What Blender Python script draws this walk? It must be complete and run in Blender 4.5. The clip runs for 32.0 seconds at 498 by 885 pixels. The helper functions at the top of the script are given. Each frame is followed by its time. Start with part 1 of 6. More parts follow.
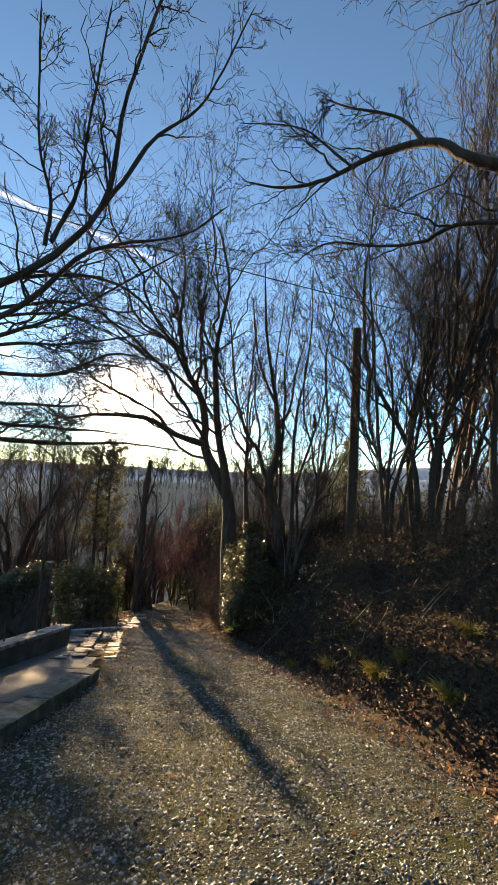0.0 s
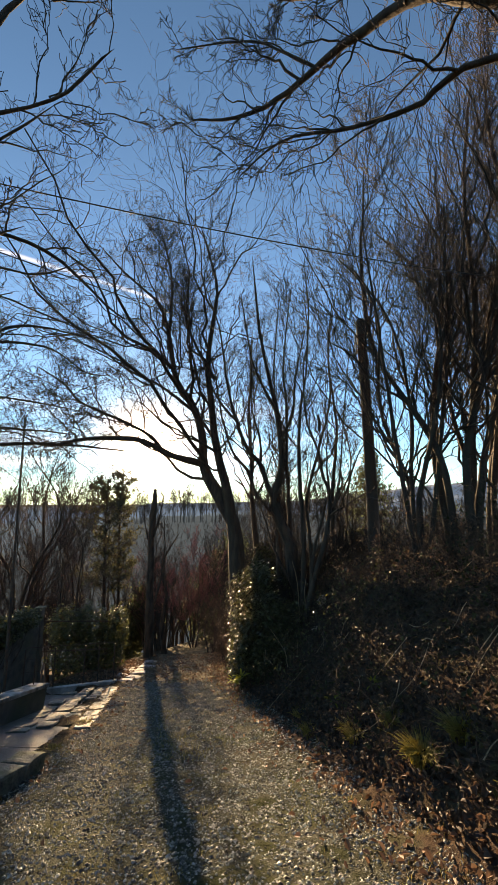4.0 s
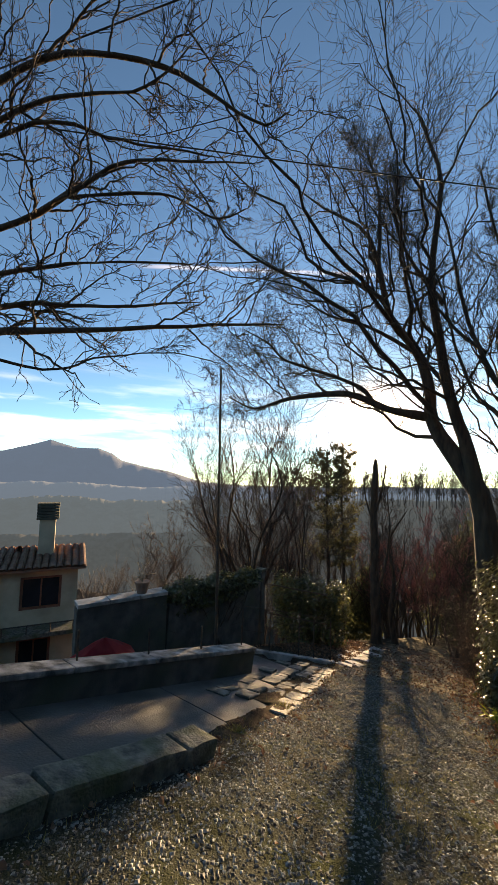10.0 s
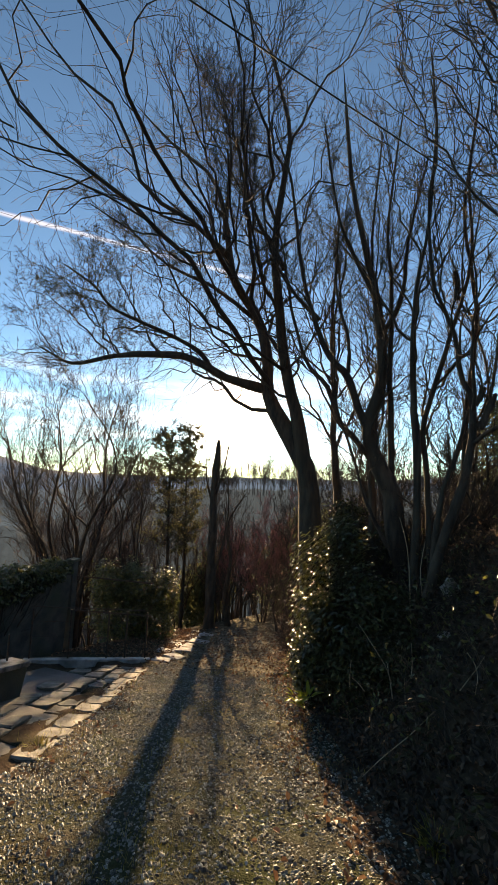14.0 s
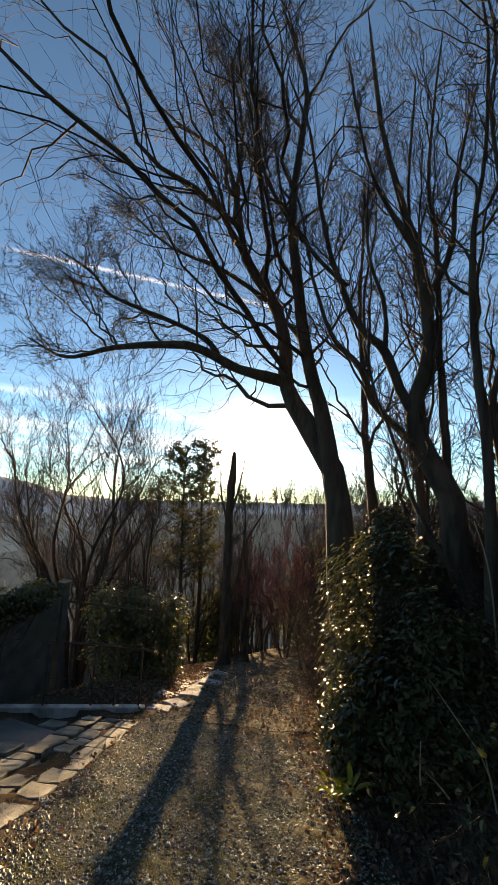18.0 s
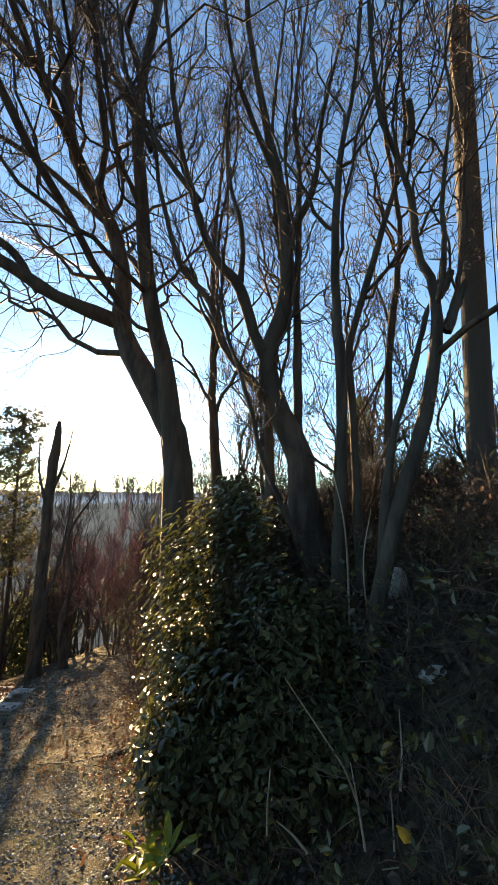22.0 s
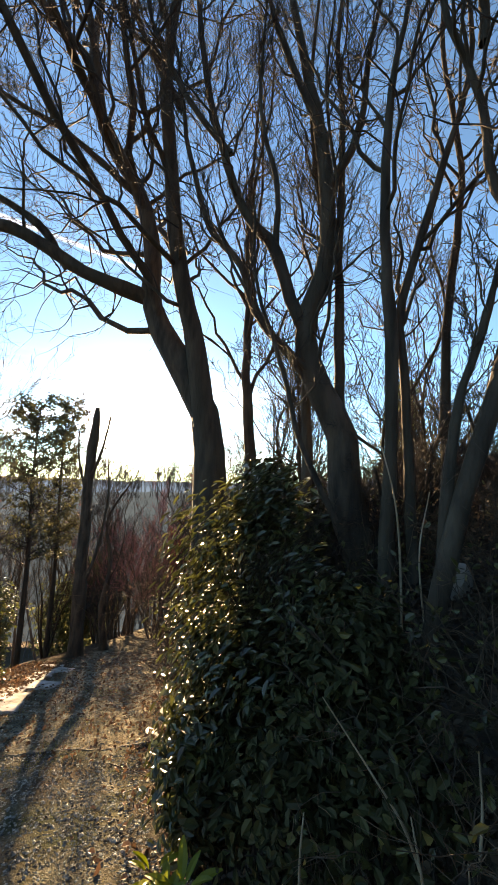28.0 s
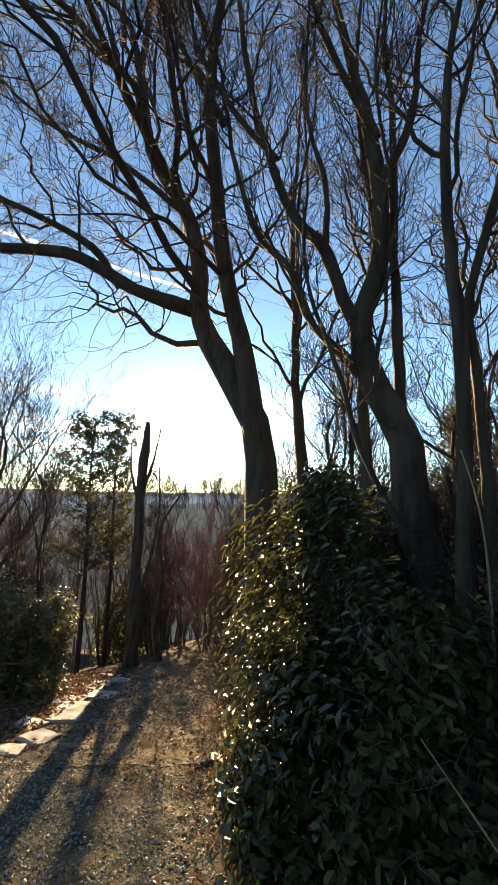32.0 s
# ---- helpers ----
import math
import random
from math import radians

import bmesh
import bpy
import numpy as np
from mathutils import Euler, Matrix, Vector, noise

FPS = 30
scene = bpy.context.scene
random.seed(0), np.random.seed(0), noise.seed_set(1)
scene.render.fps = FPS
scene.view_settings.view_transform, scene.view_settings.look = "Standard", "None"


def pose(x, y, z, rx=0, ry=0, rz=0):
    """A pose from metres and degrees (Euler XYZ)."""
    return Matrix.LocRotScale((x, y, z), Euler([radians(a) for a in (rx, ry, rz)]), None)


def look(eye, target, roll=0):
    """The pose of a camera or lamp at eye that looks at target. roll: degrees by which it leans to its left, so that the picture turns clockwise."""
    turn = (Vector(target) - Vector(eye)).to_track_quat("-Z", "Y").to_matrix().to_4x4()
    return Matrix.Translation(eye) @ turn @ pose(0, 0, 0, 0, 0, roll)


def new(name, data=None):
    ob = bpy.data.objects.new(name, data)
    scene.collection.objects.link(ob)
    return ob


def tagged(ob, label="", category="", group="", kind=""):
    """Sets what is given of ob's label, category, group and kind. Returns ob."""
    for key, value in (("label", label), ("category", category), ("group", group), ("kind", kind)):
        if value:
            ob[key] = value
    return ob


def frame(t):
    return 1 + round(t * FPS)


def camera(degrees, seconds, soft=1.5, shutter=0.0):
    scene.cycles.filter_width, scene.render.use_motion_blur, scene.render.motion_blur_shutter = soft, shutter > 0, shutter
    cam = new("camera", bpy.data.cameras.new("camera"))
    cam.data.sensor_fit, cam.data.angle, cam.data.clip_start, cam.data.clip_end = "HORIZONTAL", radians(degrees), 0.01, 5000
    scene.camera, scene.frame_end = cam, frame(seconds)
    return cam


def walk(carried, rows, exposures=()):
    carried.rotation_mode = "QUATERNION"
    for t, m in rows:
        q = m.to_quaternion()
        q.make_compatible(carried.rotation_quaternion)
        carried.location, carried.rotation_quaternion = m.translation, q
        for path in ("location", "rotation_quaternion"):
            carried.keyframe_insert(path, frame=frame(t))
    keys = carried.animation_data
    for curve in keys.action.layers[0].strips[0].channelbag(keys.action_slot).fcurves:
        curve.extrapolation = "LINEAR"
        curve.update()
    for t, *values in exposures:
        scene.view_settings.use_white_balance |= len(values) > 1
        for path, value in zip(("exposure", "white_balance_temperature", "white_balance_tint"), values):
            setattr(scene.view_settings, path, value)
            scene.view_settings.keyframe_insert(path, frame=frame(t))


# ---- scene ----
cam = camera(66.6, 32.0, 1.2)
METRES, EYE, TILT, LEAN, TURN = 9.8, 1.567, -16.3, -3.0, 0.0
ROWS = [
    (0.0, 0.0, 0.0, 0.0, -0.33, 20.25, -0.89),
    (0.5, 0.0015, 0.0189, 0.0061, 3.51, 20.83, 0.27),
    (1.0, 0.0176, 0.0409, 0.0037, 4.18, 22.06, -0.57),
    (1.5, 0.0305, 0.0592, 0.0053, 7.96, 20.29, -3.63),
    (2.0, 0.0327, 0.0783, 0.0053, 9.76, 23.68, -2.85),
    (2.5, 0.0416, 0.0965, 0.0043, 8.2, 24.26, -2.39),
    (4.5, 0.0691, 0.1668, 0.0066, 2.38, 24.96, 1.9),
    (5.0, 0.0777, 0.1841, 0.0074, -2.38, 25.62, -0.25),
    (5.5, 0.0733, 0.2045, 0.0116, 4.83, 24.67, 2.35),
    (6.0, 0.0728, 0.2204, 0.0075, 16.04, 25.27, -0.76),
    (6.5, 0.0715, 0.2383, 0.0095, 17.33, 24.01, -7.31),
    (7.0, 0.0621, 0.2582, 0.0105, 18.91, 23.03, -2.27),
    (7.5, 0.0612, 0.2736, 0.0077, 19.84, 21.7, -2.69),
    (8.0, 0.06, 0.2938, 0.0093, 15.33, 24.2, -4.77),
    (8.5, 0.0509, 0.3119, 0.0094, 18.28, 25.21, -0.41),
    (9.0, 0.0461, 0.3268, 0.0101, 25.99, 21.06, -1.4),
    (9.5, 0.0457, 0.3444, 0.0087, 31.04, 17.23, -7.05),
    (10.0, 0.0351, 0.3564, 0.0099, 36.09, 20.31, -8.38),
    (10.5, 0.0218, 0.379, 0.0131, 36.83, 16.98, -6.37),
    (11.0, 0.026, 0.4024, 0.013, 31.77, 19.94, -10.55),
    (11.5, 0.0229, 0.4283, 0.0115, 20.01, 22.93, -5.86),
    (12.0, 0.0194, 0.4511, 0.0129, 14.97, 20.84, -2.55),
    (12.5, 0.0303, 0.4717, 0.0134, 8.6, 19.72, -5.89),
    (13.0, 0.0338, 0.4914, 0.0154, 5.93, 23.23, -4.58),
    (13.5, 0.0314, 0.5107, 0.0159, 10.28, 21.67, -0.05),
    (14.0, 0.0378, 0.5197, 0.0152, 15.15, 21.01, -3.72),
    (14.5, 0.0317, 0.544, 0.014, 12.59, 22.08, -4.86),
    (16.5, 0.0217, 0.614, 0.0204, 11.76, 22.37, -1.84),
    (17.0, 0.0245, 0.6301, 0.0167, 15.0, 24.04, -2.63),
    (17.5, 0.0232, 0.6478, 0.0165, 19.45, 22.57, -5.68),
    (18.0, 0.0076, 0.6682, 0.0188, 18.27, 24.52, -4.4),
    (18.5, 0.008, 0.6894, 0.0138, 19.48, 26.25, -5.24),
    (19.0, 0.0063, 0.706, 0.0201, 17.42, 28.12, -5.96),
    (19.5, -0.008, 0.725, 0.019, 21.51, 26.03, -2.69),
    (20.0, -0.0075, 0.7424, 0.0229, 17.81, 24.57, -2.36),
    (20.5, 0.0009, 0.7611, 0.023, 4.22, 24.8, -2.11),
    (21.0, -0.0036, 0.7741, 0.0232, -4.24, 26.79, 3.58),
    (21.5, -0.0063, 0.7857, 0.0231, -5.76, 24.43, 4.19),
    (22.0, 0.0023, 0.7997, 0.0215, -3.69, 23.24, 2.4),
    (22.5, 0.0032, 0.8074, 0.0223, -2.31, 25.24, -1.37),
    (23.0, -0.0084, 0.8234, 0.0234, -3.34, 25.73, -0.0),
    (23.5, -0.0169, 0.825, 0.0267, 0.19, 25.19, -1.32),
    (24.0, -0.0169, 0.8292, 0.026, 0.04, 23.78, -1.07),
    (24.5, -0.0197, 0.8266, 0.026, 4.18, 24.65, -1.99),
    (25.0, -0.0169, 0.8286, 0.0265, 0.49, 23.3, 0.56),
    (25.5, -0.0166, 0.8308, 0.0263, -3.94, 23.53, 0.99),
    (27.5, 0.0101, 0.8381, 0.0255, 0.97, 23.64, 1.31),
    (28.0, 0.0094, 0.8461, 0.0248, 1.62, 21.99, 0.05),
    (28.5, -0.0025, 0.853, 0.0255, 0.34, 24.87, 1.52),
    (29.0, -0.0156, 0.8588, 0.0275, 2.48, 23.33, -0.89),
    (29.5, -0.0165, 0.8581, 0.0264, -1.46, 24.05, -1.64),
    (30.0, -0.0149, 0.8592, 0.0271, -1.33, 22.85, 0.09),
    (30.5, -0.0132, 0.8589, 0.0286, -1.58, 22.83, -0.33),
    (31.0, -0.0109, 0.858, 0.0283, 7.92, 23.77, -0.34),
    (31.5, -0.0077, 0.8597, 0.0268, 10.57, 22.58, -1.3),
    (32.0, -0.003, 0.859, 0.0276, 8.34, 23.53, -1.12),
]
walk(cam, [(t, pose(0, 0, EYE, TILT, LEAN, TURN) @ pose(METRES * x, METRES * y, METRES * z, 90 + pitch, roll, yaw)) for t, x, y, z, yaw, pitch, roll in ROWS], [(t, e, k + 1000, 20) for t, e, k in ((0.0, 1.8, 12600), (1.0, 1.3, 12600), (2.0, 1.1, 12600), (4.0, 1.6, 13000), (5.0, 1.75, 13800), (6.0, 1.3, 12800), (7.0, 1.4, 13200), (8.0, 1.3, 13300), (9.0, 1.2, 13500), (10.0, 1.4, 13500), (11.0, 1.4, 13800), (12.0, 1.45, 13900), (13.0, 1.6, 14000), (14.0, 1.5, 14000), (17.0, 1.45, 14000), (19.0, 1.4, 14000), (20.0, 1.45, 14200), (21.0, 2.1, 14500), (22.0, 2.4, 14500), (23.0, 2.4, 14500), (28.0, 2.3, 14500), (30.0, 2.25, 14500), (32.0, 2.1, 14500))])

# ---- light ----
SUN_AZ, SUN_EL = 18.4, 7.2            # degrees to the left of +y, and above the horizon
SUN = Vector((-math.sin(radians(SUN_AZ)) * math.cos(radians(SUN_EL)), math.cos(radians(SUN_AZ)) * math.cos(radians(SUN_EL)), math.sin(radians(SUN_EL))))
lamp = new("sun", bpy.data.lights.new("sun", "SUN"))
lamp.data.energy, lamp.data.angle, lamp.data.color = 5.0, radians(0.6), (1.0, 0.93, 0.82)
lamp.matrix_world = look((0, 0, 30), Vector((0, 0, 30)) - SUN)

world = bpy.data.worlds.new("world")
scene.world = world
world.use_nodes = True


def sky():
    nt = world.node_tree
    nt.nodes.clear()
    N, L = nt.nodes.new, nt.links.new

    def m(op, a, b=None, c=None):
        n = N("ShaderNodeMath")
        n.operation = op
        for i, v in enumerate((a, b, c)):
            if v is None:
                continue
            if isinstance(v, (int, float)):
                n.inputs[i].default_value = v
            else:
                L(v, n.inputs[i])
        return n.outputs[0]

    def dot(v, d):
        n = N("ShaderNodeVectorMath")
        n.operation = "DOT_PRODUCT"
        L(v, n.inputs[0])
        n.inputs[1].default_value = d
        return n.outputs["Value"]

    def band(v, lo, hi):
        n = N("ShaderNodeMapRange")
        n.interpolation_type = "SMOOTHSTEP"
        L(v, n.inputs[0])
        n.inputs[1].default_value, n.inputs[2].default_value = lo, hi
        return n.outputs[0]

    tc = N("ShaderNodeTexCoord").outputs["Generated"]
    st = N("ShaderNodeTexSky")
    st.sky_type, st.sun_disc = "NISHITA", False
    st.sun_elevation, st.sun_rotation = radians(SUN_EL), radians(-SUN_AZ)
    st.altitude, st.air_density, st.dust_density, st.ozone_density = 900, 0.66, 0.08, 2.9
    bg = N("ShaderNodeBackground")
    bg.inputs[1].default_value = 0.15
    tint = N("ShaderNodeMix")
    tint.data_type, tint.blend_type = "RGBA", "MULTIPLY"
    tint.inputs[0].default_value = 1.0
    tint.inputs[7].default_value = (0.48, 0.88, 1.06, 1)
    L(st.outputs[0], tint.inputs[6])
    L(tint.outputs[2], bg.inputs[0])
    # the aureole of the low sun in the winter haze
    a = dot(tc, SUN)
    a = m("MAXIMUM", a, 0.0)
    glow = m("ADD", m("MULTIPLY", m("POWER", a, 560.0), 13.0), m("ADD", m("MULTIPLY", m("POWER", a, 70.0), 0.09), m("MULTIPLY", m("POWER", a, 9.0), 0.015)))
    # thin bright cloud low over the valley
    z = dot(tc, (0, 0, 1))
    stretch = N("ShaderNodeMapping")
    L(tc, stretch.inputs[0])
    stretch.inputs["Scale"].default_value = (2.2, 2.2, 17.0)
    no = N("ShaderNodeTexNoise")
    no.inputs["Scale"].default_value, no.inputs["Detail"].default_value, no.inputs["Roughness"].default_value = 1.6, 6.0, 0.55
    L(stretch.outputs[0], no.inputs[0])
    low = m("MULTIPLY", band(z, 0.30, 0.10), band(dot(tc, (-0.62, 0.78, 0)), 0.55, 0.9))
    cloud = m("MULTIPLY", band(no.outputs[0], 0.42, 0.68), low)
    haze = m("MULTIPLY", band(z, 0.15, 0.0), band(dot(tc, (-0.35, 0.94, 0)), 0.3, 1.0))
    # a vapour trail, one thin line high over the valley
    p0, p1 = [Vector((-math.sin(radians(az)) * math.cos(radians(el)), math.cos(radians(az)) * math.cos(radians(el)), math.sin(radians(el)))) for az, el in ((52, 29.2), (17, 28.0))]
    nrm = p0.cross(p1).normalized()
    wob = m("ADD", dot(tc, nrm), m("MULTIPLY", m("SUBTRACT", no.outputs[0], 0.5), 0.006))
    trail = m("MULTIPLY", band(m("ABSOLUTE", wob), 0.0065, 0.001), m("MULTIPLY", band(dot(tc, (p0 + p1).normalized()), 0.945, 0.975), band(no.outputs[0], 0.3, 0.5)))
    white = m("ADD", m("MULTIPLY", cloud, 0.42), m("ADD", m("MULTIPLY", haze, 0.05), m("MULTIPLY", trail, 0.22)))
    b2 = N("ShaderNodeBackground")
    b2.inputs[0].default_value = (1.0, 0.95, 0.88, 1)
    L(glow, b2.inputs[1])
    b3 = N("ShaderNodeBackground")
    b3.inputs[0].default_value = (0.95, 0.95, 1.0, 1)
    L(white, b3.inputs[1])
    s1, s2, out = N("ShaderNodeAddShader"), N("ShaderNodeAddShader"), N("ShaderNodeOutputWorld")
    L(bg.outputs[0], s1.inputs[0])
    L(b2.outputs[0], s1.inputs[1])
    L(s1.outputs[0], s2.inputs[0])
    L(b3.outputs[0], s2.inputs[1])
    L(s2.outputs[0], out.inputs[0])


sky()


# ---- materials ----
def material(name, c1, c2, scale=6.0, rough=0.85, bump=0.3, c3=None, scale3=0.7, spec=0.3, fine=60.0, trans=0.0, glow=None, island=0.0, metal=0.0, stretch=(1, 1, 1)):
    """Two colours mixed by a middle-sized noise, a third by a large one, a fine bump."""
    mt = bpy.data.materials.new(name)
    mt.use_nodes = True
    nt = mt.node_tree
    N, L = nt.nodes.new, nt.links.new
    b = nt.nodes["Principled BSDF"]
    geo = N("ShaderNodeNewGeometry")
    mp = N("ShaderNodeMapping")
    L(geo.outputs["Position"], mp.inputs[0])
    mp.inputs["Scale"].default_value = stretch

    def noise_tex(s, detail=5.0):
        n = N("ShaderNodeTexNoise")
        n.inputs["Scale"].default_value, n.inputs["Detail"].default_value = s, detail
        L(mp.outputs[0], n.inputs[0])
        return n.outputs[0]

    def mix(fac, a, bb, lo=0.35, hi=0.65):
        r = N("ShaderNodeMapRange")
        L(fac, r.inputs[0])
        r.inputs[1].default_value, r.inputs[2].default_value = lo, hi
        x = N("ShaderNodeMix")
        x.data_type = "RGBA"
        L(r.outputs[0], x.inputs[0])
        for v, sock in ((a, x.inputs[6]), (bb, x.inputs[7])):
            if isinstance(v, tuple):
                sock.default_value = (*v, 1)
            else:
                L(v, sock)
        return x.outputs[2]

    col = mix(noise_tex(scale), c1, c2)
    if c3:
        col = mix(noise_tex(scale3, 4.0), col, c3, 0.45, 0.7)
    if island:
        hsv = N("ShaderNodeHueSaturation")
        mr = N("ShaderNodeMapRange")
        L(geo.outputs["Random Per Island"], mr.inputs[0])
        mr.inputs[3].default_value, mr.inputs[4].default_value = 1 - island, 1 + island
        L(mr.outputs[0], hsv.inputs["Value"])
        L(col, hsv.inputs["Color"])
        col = hsv.outputs[0]
    L(col, b.inputs["Base Color"])
    b.inputs["Roughness"].default_value = rough
    b.inputs["Specular IOR Level"].default_value = spec
    b.inputs["Metallic"].default_value = metal
    if bump:
        bp = N("ShaderNodeBump")
        bp.inputs["Strength"].default_value, bp.inputs["Distance"].default_value = bump, 0.02
        L(noise_tex(fine, 3.0), bp.inputs["Height"])
        L(bp.outputs[0], b.inputs["Normal"])
    if trans:
        tr, ms = N("ShaderNodeBsdfTranslucent"), N("ShaderNodeMixShader")
        L(col, tr.inputs[0])
        ms.inputs[0].default_value = trans
        L(b.outputs[0], ms.inputs[1])
        L(tr.outputs[0], ms.inputs[2])
        L(ms.outputs[0], nt.nodes["Material Output"].inputs[0])
    # even emission, which puts haze into the hill materials
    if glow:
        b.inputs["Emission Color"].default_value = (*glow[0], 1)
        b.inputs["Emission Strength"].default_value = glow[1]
    return mt


BARK = material("bark", (0.036, 0.026, 0.02), (0.1, 0.071, 0.052), 9, 0.9, 0.9, (0.06, 0.048, 0.034), 1.5, fine=28, stretch=(1, 1, 0.22))
TWIG = material("twig", (0.03, 0.021, 0.018), (0.058, 0.041, 0.033), 3, 0.8, 0)
REDTWIG = material("red_twig", (0.045, 0.03, 0.028), (0.075, 0.05, 0.043), 3, 0.8, 0)
# paler than the near twigs: haze put into the far woods' colour
FARTWIG = material("far_haze_twig", (0.075, 0.063, 0.058), (0.12, 0.1, 0.09), 0.4, 0.9, 0)
BRAMBLE = material("dead_bramble", (0.05, 0.032, 0.024), (0.12, 0.078, 0.055), 3, 0.8, 0, island=0.5)
OLDWOOD = material("old_wood", (0.06, 0.048, 0.037), (0.15, 0.12, 0.09), 7, 0.85, 0.5, (0.07, 0.06, 0.05), 1.1, fine=30, stretch=(1, 1, 0.15))
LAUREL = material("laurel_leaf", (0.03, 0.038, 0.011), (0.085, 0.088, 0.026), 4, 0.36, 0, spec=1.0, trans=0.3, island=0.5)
# darker matte leaf: shade painted into the ivy and the laurel's right side
SHADELEAF = material("shade_dark_leaf", (0.028, 0.028, 0.011), (0.06, 0.058, 0.021), 5, 0.55, 0, spec=0.2, island=0.4)
LIGHTLEAF = material("young_leaf", (0.2, 0.25, 0.025), (0.27, 0.29, 0.04), 5, 0.4, 0, spec=0.4, trans=0.5, island=0.2)
IVY = material("ivy_leaf", (0.04, 0.052, 0.016), (0.12, 0.12, 0.036), 5, 0.34, 0, spec=0.8, trans=0.4, island=0.4)
CONIFER = material("conifer_needles", (0.085, 0.1, 0.05), (0.155, 0.16, 0.075), 2, 0.6, 0, trans=0.4, island=0.35)
REDLEAF = material("red_leaf", (0.15, 0.05, 0.048), (0.2, 0.085, 0.07), 2, 0.6, 0, trans=0.4, island=0.35)
OLIVELEAF = material("olive_leaf", (0.05, 0.05, 0.026), (0.125, 0.115, 0.055), 3, 0.5, 0, trans=0.4, island=0.5)
CRIMSON = material("crimson_twig", (0.21, 0.078, 0.08), (0.31, 0.12, 0.115), 2, 0.7, 0)
DRYLEAF = material("dry_leaf", (0.1, 0.052, 0.034), (0.22, 0.125, 0.075), 8, 0.55, 0, trans=0.25, island=0.55)
GRASS = material("grass_blade", (0.28, 0.27, 0.06), (0.5, 0.42, 0.17), 3, 0.6, 0, trans=0.5, island=0.4)
# fallen leaf with the bank's shade painted into its colour
SHADELITTER = material("shade_litter", (0.028, 0.018, 0.014), (0.075, 0.045, 0.03), 8, 0.6, 0, island=0.6)
DRYSTEM = material("dry_stem", (0.22, 0.16, 0.1), (0.35, 0.28, 0.2), 4, 0.7, 0, island=0.4)
CONCRETE = material("weathered_concrete", (0.07, 0.07, 0.058), (0.2, 0.195, 0.16), 9, 0.9, 1.0, (0.075, 0.09, 0.04), 2.6, fine=38)
COPING = material("blotched_coping", (0.05, 0.05, 0.046), (0.42, 0.41, 0.4), 4.5, 0.85, 0.8, (0.1, 0.095, 0.08), 2.4, fine=50)
FLAG = material("flagstone", (0.08, 0.077, 0.064), (0.26, 0.25, 0.21), 5, 0.75, 0.8, (0.07, 0.068, 0.055), 2.6, fine=60, spec=0.4)
PALESTONE = material("pale_coping", (0.3, 0.29, 0.27), (0.5, 0.49, 0.46), 6, 0.85, 0.6, (0.15, 0.145, 0.13), 2.2)
DARKWALL = material("damp_dark_wall", (0.0675, 0.0645, 0.06), (0.135, 0.128, 0.112), 4, 0.95, 0.7, (0.06, 0.075, 0.045), 1.0)
SLAB = material("worn_concrete_slab", (0.06, 0.058, 0.057), (0.13, 0.126, 0.12), 1.8, 0.75, 0.6, (0.05, 0.052, 0.045), 0.8, fine=42, spec=0.45)
IRON = material("rusted_iron", (0.06, 0.045, 0.04), (0.12, 0.07, 0.045), 12, 0.7, 0.3, metal=0.3)
PLASTER = material("cream_plaster", (0.46, 0.37, 0.25), (0.55, 0.46, 0.32), 2, 0.9, 0.2, (0.34, 0.27, 0.19), 0.8)
TILE = material("terracotta_tile", (0.30, 0.12, 0.075), (0.42, 0.2, 0.12), 6, 0.8, 0.4, (0.22, 0.13, 0.1), 1.2, island=0.3)
FRAMEWOOD = material("reddish_window_wood", (0.2, 0.07, 0.04), (0.28, 0.1, 0.06), 6, 0.6, 0.2)
DARKGLASS = material("dark_window_glass", (0.02, 0.022, 0.025), (0.03, 0.03, 0.034), 2, 0.08, 0, spec=0.5)
REDCLOTH = material("red_canvas", (0.55, 0.035, 0.04), (0.68, 0.06, 0.06), 5, 0.7, 0.2, trans=0.3)
WHITEBIT = material("pale_limestone", (0.3, 0.27, 0.25), (0.42, 0.38, 0.35), 8, 0.85, 0.5, (0.3, 0.28, 0.24), 3)
BLUE = material("blue_paint", (0.03, 0.06, 0.24), (0.05, 0.08, 0.3), 5, 0.5, 0.1)
CABLE = material("black_cable", (0.015, 0.015, 0.017), (0.03, 0.03, 0.03), 5, 0.6, 0)
PEBBLE = material("pebbles", (0.03, 0.033, 0.029), (0.23, 0.245, 0.215), 22, 0.5, 0, island=0.9, spec=0.25)
# the hills' blue-grey emission stands in for haze in the air
HILL_LOW = material("bare_wood_haze_glow", (0.012, 0.011, 0.01), (0.05, 0.045, 0.04), 0.3, 1, 0, (0.03, 0.03, 0.026), 0.05, glow=((0.17, 0.27, 0.4), 0.13))
HILL_NEAR = material("wooded_hill_haze_glow", (0.01, 0.011, 0.011), (0.04, 0.04, 0.037), 0.1, 1, 0, (0.025, 0.03, 0.028), 0.02, glow=((0.17, 0.29, 0.46), 0.2))
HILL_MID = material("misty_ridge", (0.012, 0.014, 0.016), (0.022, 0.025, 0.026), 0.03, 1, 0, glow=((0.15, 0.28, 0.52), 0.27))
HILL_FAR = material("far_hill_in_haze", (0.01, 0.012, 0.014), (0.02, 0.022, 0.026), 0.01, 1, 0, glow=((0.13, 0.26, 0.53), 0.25))


